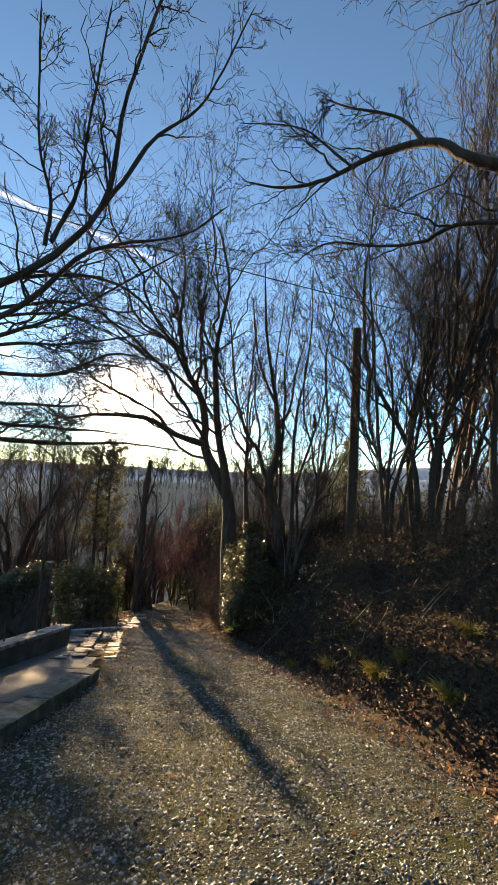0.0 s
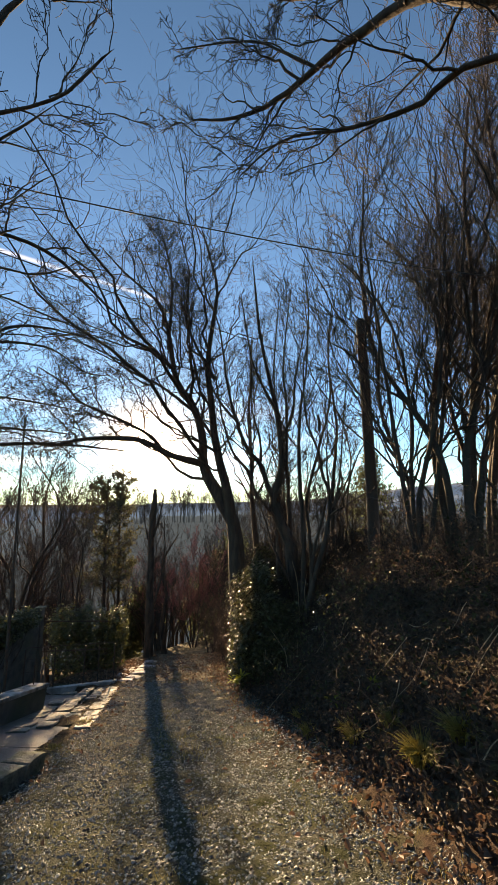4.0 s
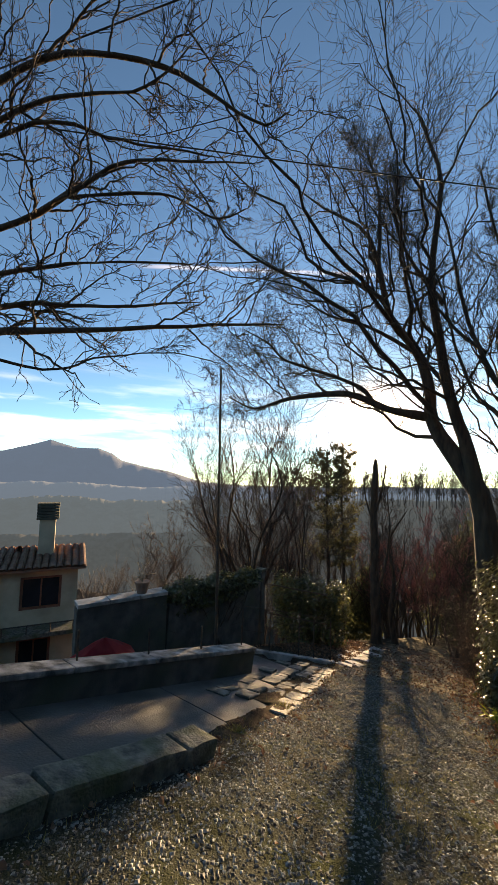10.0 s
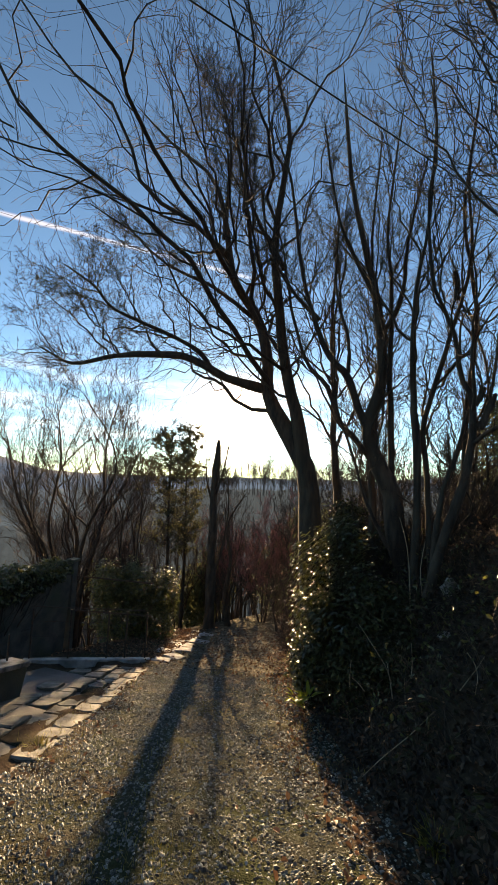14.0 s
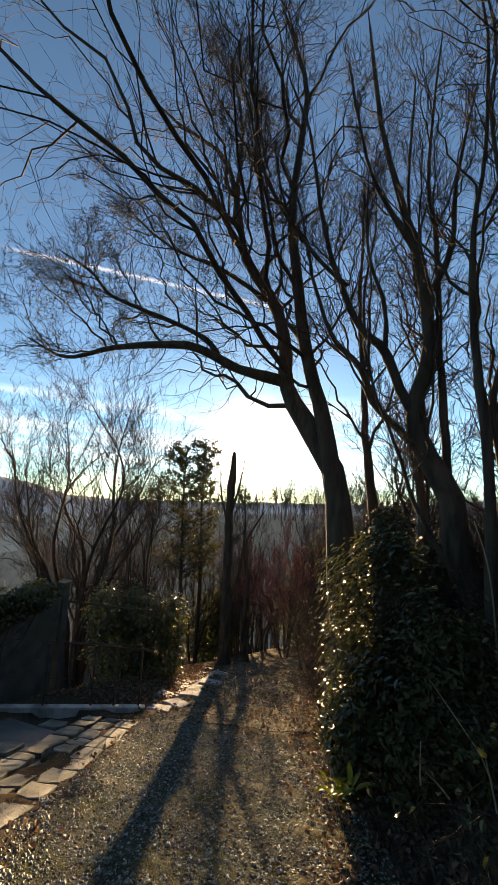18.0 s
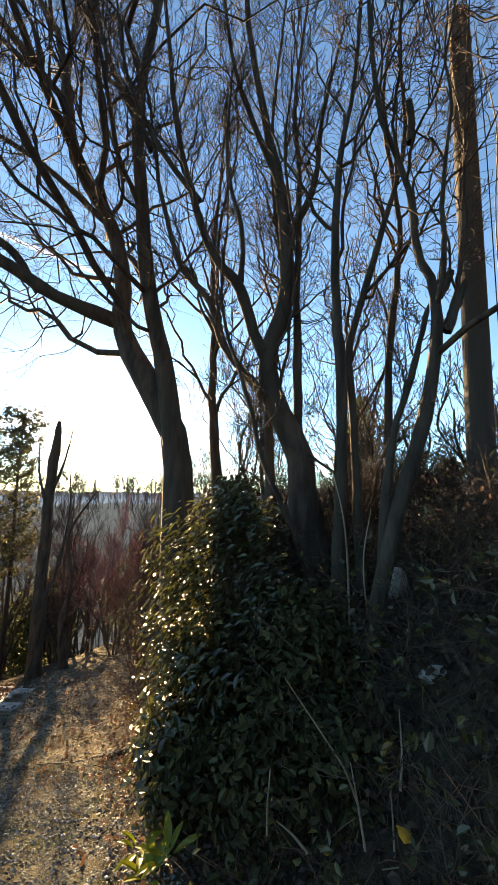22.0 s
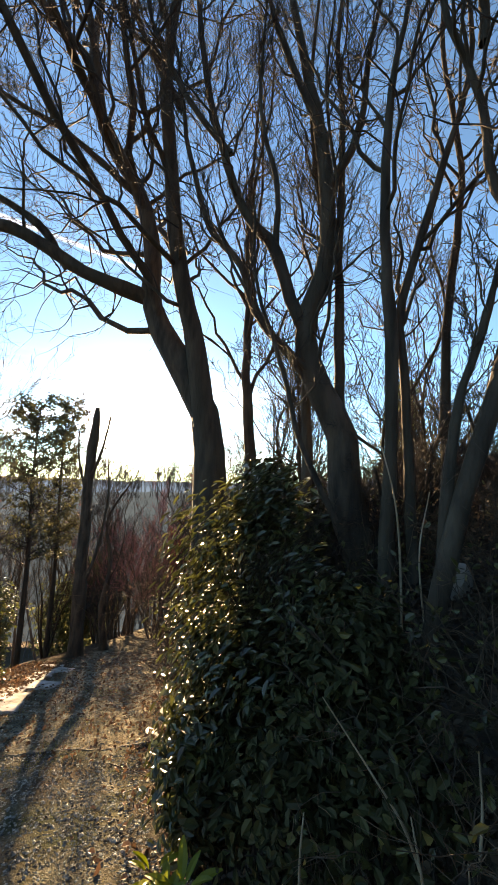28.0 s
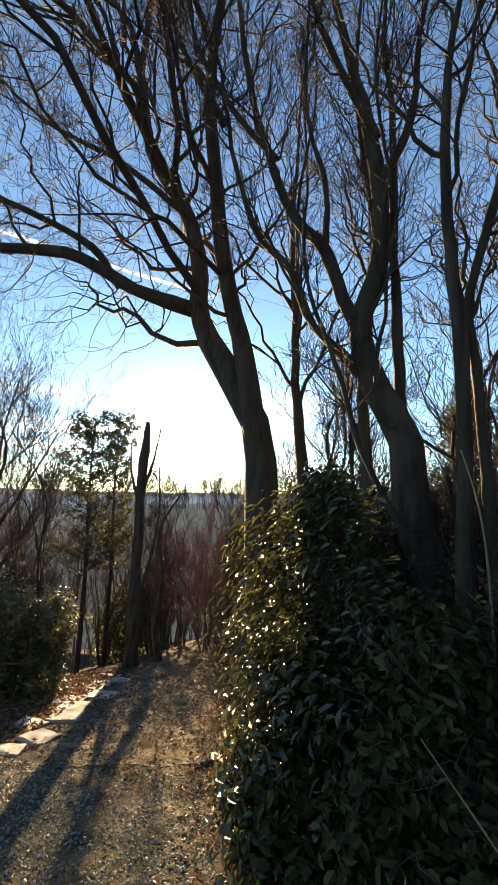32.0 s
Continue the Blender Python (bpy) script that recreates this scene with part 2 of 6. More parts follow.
def ground_material():
    mt = bpy.data.materials.new("lane_and_woodland_ground")
    mt.use_nodes = True
    nt = mt.node_tree
    N, L = nt.nodes.new, nt.links.new
    b = nt.nodes["Principled BSDF"]
    pos = N("ShaderNodeNewGeometry").outputs["Position"]

    def tex(s, d=6.0, r=0.6):
        n = N("ShaderNodeTexNoise")
        n.inputs["Scale"].default_value, n.inputs["Detail"].default_value, n.inputs["Roughness"].default_value = s, d, r
        L(pos, n.inputs[0])
        return n.outputs[0]

    def mix(fac, a, bb, lo=0.4, hi=0.6):
        r = N("ShaderNodeMapRange")
        L(fac, r.inputs[0])
        r.inputs[1].default_value, r.inputs[2].default_value = lo, hi
        x = N("ShaderNodeMix")
        x.data_type = "RGBA"
        L(r.outputs[0], x.inputs[0])
        for v, sock in ((a, x.inputs[6]), (bb, x.inputs[7])):
            if isinstance(v, tuple):
                sock.default_value = (*v, 1)
            else:
                L(v, sock)
        return x.outputs[2]

    def pebbly(scale, warp_by):
        vo = N("ShaderNodeTexVoronoi")
        vo.inputs["Scale"].default_value = scale
        warp, wn = N("ShaderNodeVectorMath"), N("ShaderNodeTexNoise")
        warp.operation = "MULTIPLY_ADD"
        wn.inputs["Scale"].default_value = scale * 0.5
        L(pos, wn.inputs[0])
        L(wn.outputs[1], warp.inputs[0])
        warp.inputs[1].default_value = (warp_by, warp_by, warp_by)
        L(pos, warp.inputs[2])
        L(warp.outputs[0], vo.inputs[0])
        return vo

    vo, vo2 = pebbly(95.0, 0.02), pebbly(38.0, 0.05)
    stones = mix(vo.outputs["Color"], (0.022, 0.023, 0.019), (0.125, 0.13, 0.105), 0.1, 0.95)
    stones = mix(vo2.outputs["Color"], stones, (0.11, 0.116, 0.095), 0.55, 0.95)
    lane = mix(tex(46.0), stones, (0.036, 0.034, 0.025), 0.48, 0.58)
    lane = mix(tex(6.0), lane, (0.055, 0.055, 0.04), 0.46, 0.64)
    lane = mix(tex(1.7), lane, (0.045, 0.053, 0.026), 0.44, 0.62)
    lane = mix(tex(0.9), lane, (0.06, 0.04, 0.025), 0.52, 0.68)
    earth = mix(tex(14.0), (0.05, 0.034, 0.026), (0.105, 0.072, 0.05), 0.35, 0.7)
    earth = mix(tex(1.3), earth, (0.055, 0.052, 0.03), 0.5, 0.7)
    tread = mix(tex(26.0, 6.0), (0.085, 0.075, 0.055), (0.33, 0.295, 0.22), 0.38, 0.62)
    tread = mix(tex(5.0), tread, (0.11, 0.082, 0.052), 0.46, 0.6)
    tread = mix(tex(1.4), tread, (0.085, 0.08, 0.058), 0.5, 0.64)
    upper = N("ShaderNodeAttribute")
    upper.attribute_name = "mossy"
    dark = mix(vo.outputs["Color"], (0.018, 0.019, 0.015), (0.1, 0.105, 0.082), 0.1, 0.95)
    dark = mix(tex(3.0), dark, (0.035, 0.04, 0.018), 0.45, 0.62)
    lane = mix(upper.outputs["Fac"], lane, dark, 0.0, 1.0)
    pv = N("ShaderNodeAttribute")
    pv.attribute_name = "trodden"
    lane = mix(pv.outputs["Fac"], lane, tread, 0.0, 1.0)
    at = N("ShaderNodeAttribute")
    at.attribute_name = "lane"
    col = mix(at.outputs["Fac"], earth, lane, 0.0, 1.0)
    L(col, b.inputs["Base Color"])
    b.inputs["Roughness"].default_value = 0.95
    b.inputs["Specular IOR Level"].default_value = 0.02
    bp = N("ShaderNodeBump")
    bp.inputs["Strength"].default_value, bp.inputs["Distance"].default_value = 0.8, 0.012
    h = N("ShaderNodeMath")
    h.operation = "ADD"
    L(tex(70.0, 4.0), h.inputs[0])
    L(vo.outputs["Distance"], h.inputs[1])
    L(h.outputs[0], bp.inputs["Height"])
    L(bp.outputs[0], b.inputs["Normal"])
    return mt


GROUND = ground_material()


# ---- mesh helpers ----
def array_mesh(name, verts, faces, mat, smooth=True):
    """A mesh from an array of corners and an array of faces that all have the same number of sides."""
    me = bpy.data.meshes.new(name)
    v, f = np.asarray(verts, np.float32), np.asarray(faces, np.int32)
    n, k = f.shape
    me.vertices.add(len(v))
    me.vertices.foreach_set("co", v.ravel())
    me.loops.add(n * k)
    me.loops.foreach_set("vertex_index", f.ravel())
    me.polygons.add(n)
    me.polygons.foreach_set("loop_start", np.arange(0, n * k, k, dtype=np.int32))
    me.polygons.foreach_set("loop_total", np.full(n, k, np.int32))
    me.polygons.foreach_set("use_smooth", np.full(n, smooth))
    me.materials.append(mat)
    me.update(calc_edges=True)
    return me


def part(name, data, mat=None, parent=None, label="", kind=""):
    """A bmesh or a mesh as ONE object under a thing or under a part."""
    if isinstance(data, bmesh.types.BMesh):
        me = bpy.data.meshes.new(name)
        bmesh.ops.recalc_face_normals(data, faces=data.faces)
        data.to_mesh(me)
        data.free()
        me.materials.append(mat)
        data = me
    ob = new(name, data)
    if parent:
        ob.parent = parent
    return tagged(ob, label, kind=kind)


def thing(name, label, category, at=(0, 0, 0), group="", kind="", rz=0):
    ob = new(name)
    ob.matrix_world = pose(*at, 0, 0, rz)
    return tagged(ob, label, category, group, kind)


def box(bm, centre, size, m=Matrix(), bevel=0.01):
    r = bmesh.ops.create_cube(bm, size=1, matrix=m @ Matrix.Translation(centre) @ Matrix.Diagonal((*size, 1)))
    if bevel:
        es = list({e for v in r["verts"] for e in v.link_edges})
        bmesh.ops.bevel(bm, geom=es, offset=bevel, segments=2, affect="EDGES", profile=0.6)
    return bm


def rod(bm, a, b, r0, r1=None, sides=8):
    a, b = Vector(a), Vector(b)
    m = Matrix.Translation((a + b) / 2) @ (b - a).to_track_quat("Z", "Y").to_matrix().to_4x4()
    bmesh.ops.create_cone(bm, cap_ends=True, segments=sides, radius1=r0, radius2=r0 if r1 is None else r1, depth=(b - a).length, matrix=m)
    return bm


def tubes(batches):
    """Corners and faces of many tapered tubes. batches: (points B x N x 3, radii B x N, sides)."""
    vs, fs, base = [], [], 0
    for P, R, k in batches:
        B, n, _ = P.shape
        T = np.gradient(P, axis=1)
        T /= np.linalg.norm(T, axis=2, keepdims=True) + 1e-9
        ref = np.where(np.abs(T[:, :1, 2:3]) > 0.8, np.array([1.0, 0.2, 0]), np.array([0.1, 0, 1.0]))
        U = np.cross(T, np.broadcast_to(ref, T.shape))
        U /= np.linalg.norm(U, axis=2, keepdims=True) + 1e-9
        W = np.cross(T, U)
        a = np.arange(k) * 2 * np.pi / k
        ring = U[:, :, None] * np.cos(a)[:, None] + W[:, :, None] * np.sin(a)[:, None]
        V = P[:, :, None] + ring * R[:, :, None, None]
        vs.append(V.reshape(-1, 3))
        idx = base + np.arange(B * n * k).reshape(B, n, k)
        nx = np.roll(idx, -1, axis=2)
        fs.append(np.stack([idx[:, :-1], nx[:, :-1], nx[:, 1:], idx[:, 1:]], axis=-1).reshape(-1, 4))
        base += B * n * k
    return np.concatenate(vs), np.concatenate(fs)


def curve(ctrl, n):
    """A smooth line through the control points, n points long."""
    c = np.asarray(ctrl, float)
    c = np.vstack([2 * c[0] - c[1], c, 2 * c[-1] - c[-2]])
    u = np.linspace(0, len(c) - 3 - 1e-6, n)
    i = u.astype(int)
    f = (u - i)[:, None]
    p0, p1, p2, p3 = c[i], c[i + 1], c[i + 2], c[i + 3]
    return 0.5 * (2 * p1 + (p2 - p0) * f + (2 * p0 - 5 * p1 + 4 * p2 - p3) * f ** 2 + (3 * p1 - p0 - 3 * p2 + p3) * f ** 3)


def grow(P, R, rng, k, u0, ratio, angle, up, n, thin, rmin, jitter=0.05, u1=1.0):
    """k side branches for every line of P: as batches of points and radii."""
    B, N, _ = P.shape
    u = rng.uniform(u0, u1, (B, k))
    x = u * (N - 1)
    i = np.minimum(x.astype(int), N - 2)
    f = (x - i)[..., None]
    rows = np.arange(B)[:, None]
    A, C = P[rows, i], P[rows, i + 1]
    start = (A + (C - A) * f).reshape(-1, 3)
    T = (C - A).reshape(-1, 3)
    T /= np.linalg.norm(T, axis=1, keepdims=True) + 1e-9
    rad = (R[rows, i] * (1 - f[..., 0]) + R[rows, i + 1] * f[..., 0]).reshape(-1)
    length = np.linalg.norm(np.diff(P, axis=1), axis=2).sum(1)
    S = rng.normal(size=T.shape)
    S -= T * (S * T).sum(1, keepdims=True)
    S /= np.linalg.norm(S, axis=1, keepdims=True) + 1e-9
    ang = np.radians(rng.uniform(*angle, len(T)))[:, None]
    D = T * np.cos(ang) + S * np.sin(ang)
    D[:, 2] += up
    D /= np.linalg.norm(D, axis=1, keepdims=True) + 1e-9
    Lg = (np.repeat(length, k) * ratio * (1.15 - 0.6 * u.reshape(-1)) * rng.uniform(0.55, 1.35, len(T)))[:, None, None]
    s = np.linspace(0, 1, n)[None, :, None]
    J = np.cumsum(rng.normal(size=(len(T), n, 3)), axis=1)
    J -= J[:, :1]
    Q = start[:, None] + D[:, None] * Lg * s + np.array([0, 0, up * 0.6]) * Lg * s ** 2 + J * Lg * jitter
    r0 = np.minimum(rad * thin, 0.004 + 0.0095 * Lg[:, 0, 0])[:, None]
    return Q, np.maximum(r0 * (1 - 0.8 * s[..., 0]), rmin)


def tree(label, limbs, seed, counts=(9, 7, 6, 3), ratios=(0.5, 0.5, 0.5, 0.5), up=0.25, rmin=0.0035, name="bare_tree", category="tree", twig=None, group="", angle=(22, 55), u0=0.25, limb_sides=9, floor=None, tip=0.15, leaves=0):
    """A leafless tree. limbs: (control points, radius at the foot, radius at the tip); the first is the trunk."""
    rng = np.random.default_rng(seed)
    twig = twig or TWIG
    foot = limbs[0][0][0]
    top = thing(name, label, category, foot, group)
    base = np.array(foot)
    PP, RR = [], []
    for j, (ctrl, r0, r1, *bare) in enumerate(limbs):
        P = curve(ctrl, 26)
        span = np.linalg.norm(P[-1] - P[0])
        wob = np.cumsum(rng.normal(size=P.shape), axis=0) * span * 0.0014
        P = P + wob - wob[:1]
        R = np.linspace(r0 ** 0.8, r1 ** 0.8, 26) ** 1.25
        R = R * (1 + 0.07 * np.convolve(rng.normal(size=30), np.ones(3) / 1.7, "same")[2:28])
        if j == 0:
            R[0] *= 1.35
            R[1] *= 1.12
        Rc = R.copy()
        Rc[-1] *= tip
        v, f = tubes([((P - base)[None], Rc[None], limb_sides)])
        part("trunk" if j == 0 else "limb", array_mesh("limb", v, f, BARK), parent=top)
        if not bare:
            PP.append(P)
            RR.append(R)
    P, R = np.array(PP), np.array(RR)
    sides, pts, got = (6, 4, 3, 3), (13, 8, 5, 4), []
    for lv, k in enumerate(counts):
        P, R = grow(P, R, rng, k, u0 if lv == 0 else 0.15, ratios[lv], angle, up if lv == 0 else up * 0.6, pts[lv], 0.55, rmin * (1.6 if lv == 0 else 1), 0.02 if lv == 0 else 0.05 if lv == 1 else 0.07)
        if floor is not None:
            keep = P[:, :, 2].min(1) > floor
            P, R = P[keep], R[keep]
        got.append((P - base, R, sides[lv]))
    v, f = tubes(got[:1])
    part("branching", array_mesh("branching", v, f, BARK), parent=top, kind="stuff")
    if len(got) > 1:
        v, f = tubes(got[1:])
        part("crown", array_mesh("crown", v, f, twig), parent=top, kind="stuff")
    if leaves:
        i, k = rng.integers(0, len(P), leaves), rng.integers(1, P.shape[1], leaves)
        n = rng.normal(size=(leaves, 3))
        n /= np.linalg.norm(n, axis=1, keepdims=True)
        v, f = leaf_cloud(P[i, k] - base, n, rng, 0.06, 0.6)
        part("withered_leaves", array_mesh("withered_leaves", v, f, REDLEAF, False), parent=top, kind="stuff")
    return top


def leaf_cloud(centres, normals, rng, size, aspect=0.42, fold=0.25):
    """One pointed oval leaf at each centre: two halves folded along the midrib."""
    n = len(centres)
    a = rng.normal(size=(n, 3))
    a -= normals * (a * normals).sum(1, keepdims=True)
    a /= np.linalg.norm(a, axis=1, keepdims=True) + 1e-9
    b = np.cross(normals, a)
    s = size * rng.uniform(0.6, 1.3, (n, 1))
    w, up = b * s * aspect * 0.5, normals * s * fold * 0.3
    base, tip = centres - a * s * 0.5, centres + a * s * 0.5 - normals * s * 0.12
    near, far = centres - a * s * 0.2, centres + a * s * 0.2 - normals * s * 0.03
    v = np.stack([base, near + w + up, far + w * 0.85 + up, tip, far - w * 0.85 + up, near - w + up], axis=1).reshape(-1, 3)
    i = np.arange(n)[:, None] * 6
    f = np.concatenate([i + np.array([[0, 3, 2, 1]]), i + np.array([[0, 5, 4, 3]])], axis=1).reshape(-1, 4)
    return v, f


def shrub(name, label, category, foot, lobes, count, size, mat, seed, stems=14, aspect=0.42, group="", shell=0.55, wood=None, lift=(0, 0, 0.35)):
    """An evergreen shrub: stems, and leaves thick towards the outside of its lobes (centre, radii)."""
    rng = np.random.default_rng(seed)
    top = thing(name, label, category, foot, group)
    base = np.array(foot)
    vols = np.array([(r[0] * r[1] * r[2]) ** 0.67 * (more[0] if more else 1) for _, r, *more in lobes])
    which = rng.choice(len(lobes), count, p=vols / vols.sum())
    C, Rr = np.array([lobe[0] for lobe in lobes])[which], np.array([lobe[1] for lobe in lobes])[which]
    d = rng.normal(size=(count, 3))
    d /= np.linalg.norm(d, axis=1, keepdims=True)
    lump = np.array([1 + 0.34 * noise.noise(Vector((x * 2.3 + seed, y * 2.3, z * 2.3))) + 0.22 * noise.noise(Vector((x * 6 + seed, y * 6, z * 6))) for x, y, z in d])[:, None]
    c = C + d * Rr * lump * (shell + (1 - shell) * rng.uniform(0, 1, (count, 1)) ** 0.6) * rng.uniform(0.85, 1.12, (count, 1))
    n = d + rng.normal(size=(count, 3)) * 0.7
    n += np.array(lift) * np.array([lobe[3] if len(lobe) > 3 else 1.0 for lobe in lobes])[which][:, None]
    n /= np.linalg.norm(n, axis=1, keepdims=True)
    v, f = leaf_cloud(c - base, n, rng, size, aspect)
    part("foliage", array_mesh("foliage", v, f, mat, False), parent=top, kind="stuff")
    P, R = [], []
    for k in range(stems):
        cc, rr = lobes[k % len(lobes)][:2]
        tip = np.array(cc) + rng.normal(size=3) * np.array(rr) * 0.5
        mid = (base + tip) / 2 + rng.normal(size=3) * 0.08
        P.append(curve([base + rng.normal(size=3) * np.array([0.12, 0.12, 0.0]), mid, tip], 8))
        R.append(np.linspace(0.022, 0.006, 8))
    P, R = np.array(P), np.array(R)
    Q, S = grow(P, R, rng, 6, 0.3, 0.4, (25, 60), 0.2, 5, 0.6, 0.003)
    v, f = tubes([(P - base, R, 6), (Q - base, S, 3)])
    part("woody_frame", array_mesh("woody_frame", v, f, wood or BARK), parent=top, kind="stuff")
    return top


def conifer(label, foot, height, radius, seed, mat=None, group="", n=2200):
    rng = np.random.default_rng(seed)
    top = thing("conifer", label, "tree", foot, group)
    P = curve([(0, 0, 0), (0.05, 0, height * 0.5), (0, 0.05, height)], 10)
    v, f = tubes([(P[None], np.linspace(0.13, 0.015, 10)[None], 8)])
    part("trunk", array_mesh("trunk", v, f, BARK), parent=top)
    k = int(height * 34)
    u = rng.uniform(0.1, 0.98, k)
    az = rng.uniform(0, 2 * np.pi, k)
    ln = radius * (1.02 - u) ** 0.85 * rng.uniform(0.45, 1.15, k)
    s = np.linspace(0, 1, 6)[None, :, None]
    D = np.stack([np.cos(az), np.sin(az), np.full(k, 0.32)], 1)[:, None]
    B = np.stack([0 * u, 0 * u, u * height], 1)[:, None] + D * ln[:, None, None] * s - np.array([0, 0, 0.25]) * ln[:, None, None] * s ** 2
    v, f = tubes([(B, np.linspace(0.018, 0.005, 6)[None].repeat(k, 0), 3)])
    part("bough_work", array_mesh("bough_work", v, f, BARK), parent=top, kind="stuff")
    i, w = rng.integers(0, k, n), rng.choice([2, 3, 4, 5], n, p=[0.1, 0.2, 0.35, 0.35])
    c = B[i, w] + rng.normal(size=(n, 3)) * 0.13
    nn = rng.normal(size=(n, 3))
    nn /= np.linalg.norm(nn, axis=1, keepdims=True)
    v, f = leaf_cloud(c, nn, rng, 0.2, 0.3)
    part("needle_mass", array_mesh("needle_mass", v, f, mat or CONIFER, False), parent=top, kind="stuff")
    return top


def young_pine(label, foot, top_z, radius, seed):
    """A young pine, drawn with short crooked boughs all round the trunk and loose clumps of leaves."""
    rng = np.random.default_rng(seed)
    tall = top_z - foot[2]
    top = thing("young_pine", label, "tree", foot, "garden oaks")
    P = curve([(0, 0, 0), (0.06, 0, tall * 0.4), (-0.08, 0.03, tall * 0.75), (0, 0, tall)], 14)
    v, f = tubes([(P[None], np.linspace(0.12, 0.02, 14)[None], 8)])
    part("trunk", array_mesh("trunk", v, f, BARK), parent=top)
    k = int(tall * 11)
    u = np.sort(rng.uniform(0.36, 0.99, k))
    az = rng.uniform(0, 2 * np.pi, k)
    ln = radius * np.minimum(1.0, 0.5 + 1.3 * (1 - u)) * rng.uniform(0.3, 1.25, k)
    s = np.linspace(0, 1, 8)[None, :, None]
    D = np.stack([np.cos(az), np.sin(az), 0.5 + 0 * az], 1)[:, None]
    B = np.stack([0 * u, 0 * u, u * tall], 1)[:, None] + D * ln[:, None, None] * s
    J = np.cumsum(rng.normal(size=B.shape), axis=1) * 0.035
    B = B + J - J[:, :1]
    R = np.linspace(0.022, 0.006, 8)[None].repeat(k, 0)
    Q, S = grow(B, R, rng, 6, 0.25, 0.4, (25, 65), 0.25, 5, 0.6, 0.005)
    v, f = tubes([(B, R, 4), (Q, S, 3)])
    part("bough_work", array_mesh("bough_work", v, f, TWIG), parent=top, kind="stuff")
    tips = np.concatenate([Q[:, 2], Q[:, 3], Q[:, 4], B[:, 5], B[:, 7]])
    tips = tips[rng.uniform(0, 1, len(tips)) < 0.6]
    c = np.repeat(tips, 4, axis=0)
    c = c + rng.normal(size=c.shape) * 0.07
    n = rng.normal(size=c.shape)
    n /= np.linalg.norm(n, axis=1, keepdims=True)
    v, f = leaf_cloud(c, n, rng, 0.12, 0.55)
    part("foliage", array_mesh("foliage", v, f, OLIVELEAF, False), parent=top, kind="stuff")
    return top


# ---- the ground ----
SLOPE_X, SLOPE_Y = 0.0524, -0.2928     # the lane falls towards the valley


def smooth(v):
    v = np.clip(v, 0, 1)
    return v * v * (3 - 2 * v)


def plane(x, y):
    return SLOPE_X * x + SLOPE_Y * y


def edge_right(y):
    return np.interp(y, [-8, 3.1, 5.4, 7.7, 10.3, 12.4, 14.3, 25, 40], [4.2, 2.1, 1.45, 0.8, -0.1, -0.75, -1.05, -2.9, -5.4])


def edge_left(y):
    return np.interp(y, [-8, 3.0, 6.4, 8.0, 12.0, 14.5, 25, 40], [-2.3, -2.3, -2.4, -2.6, -3.5, -3.8, -6.0, -9.0])


def gravel_left(y):
    return np.interp(y, [-8, 6.3, 6.6, 8.5, 10, 12.4, 14.5, 25, 40], [-2.2, -2.2, -2.3, -2.45, -2.9, -3.55, -3.85, -6.0, -9.0])


def height(x, y):
    """The ground's height, for numbers or arrays."""
    x, y = np.asarray(x, float), np.asarray(y, float)
    z = np.clip(plane(np.clip(x, -60, 60), np.clip(y, -40, 400)), -75, 14)
    d = np.maximum(x - edge_right(y), 0)
    bank = 2.75 * (1 - np.exp(-(d / 1.9) ** 1.5)) * (1 - 0.75 * smooth((y - 13) / 14))
    z = z + bank + 0.18 * np.sin(x * 1.7 + 0.6) * np.sin(y * 1.3) * smooth(d / 1.5) * smooth((40 - y) / 10)
    l = np.maximum(-4.35 - x, 0)
    z = z - 1.7 * smooth(l / 0.35) * smooth((10.2 - y) / 1.2) - 0.28 * np.clip(l - 1.5, 0, 60)
    low = (((x > -4.1) & (y < 9.2)) | ((x > -5.15) & (y > 9.0) & (y < 12.0))) & (x < edge_left(y) - 0.2 - 0.3 * (y > 8.3))
    rut = np.exp(-((x - edge_right(y) + 0.85) / 0.28) ** 2) + np.exp(-((x - edge_right(y) + 2.3) / 0.3) ** 2)
    z = z - 0.035 * rut * smooth((20 - y) / 6) - np.where(low, 0.1, 0)
    return z + 0.012 * np.sin(x * 5.1 + y * 3.3) * np.sin(y * 4.7 - x * 2.1)


def steps(lo, hi, step, far, grow_by=1.16):
    inner = list(np.arange(lo, hi + step / 2, step))
    a, s = hi, step
    out = []
    while a < far:
        s *= grow_by
        a += s
        out.append(a)
    b, s, left = lo, step, []
    while b > -far:
        s *= grow_by
        b -= s
        left.append(b)
    return np.array(left[::-1] + inner + out)


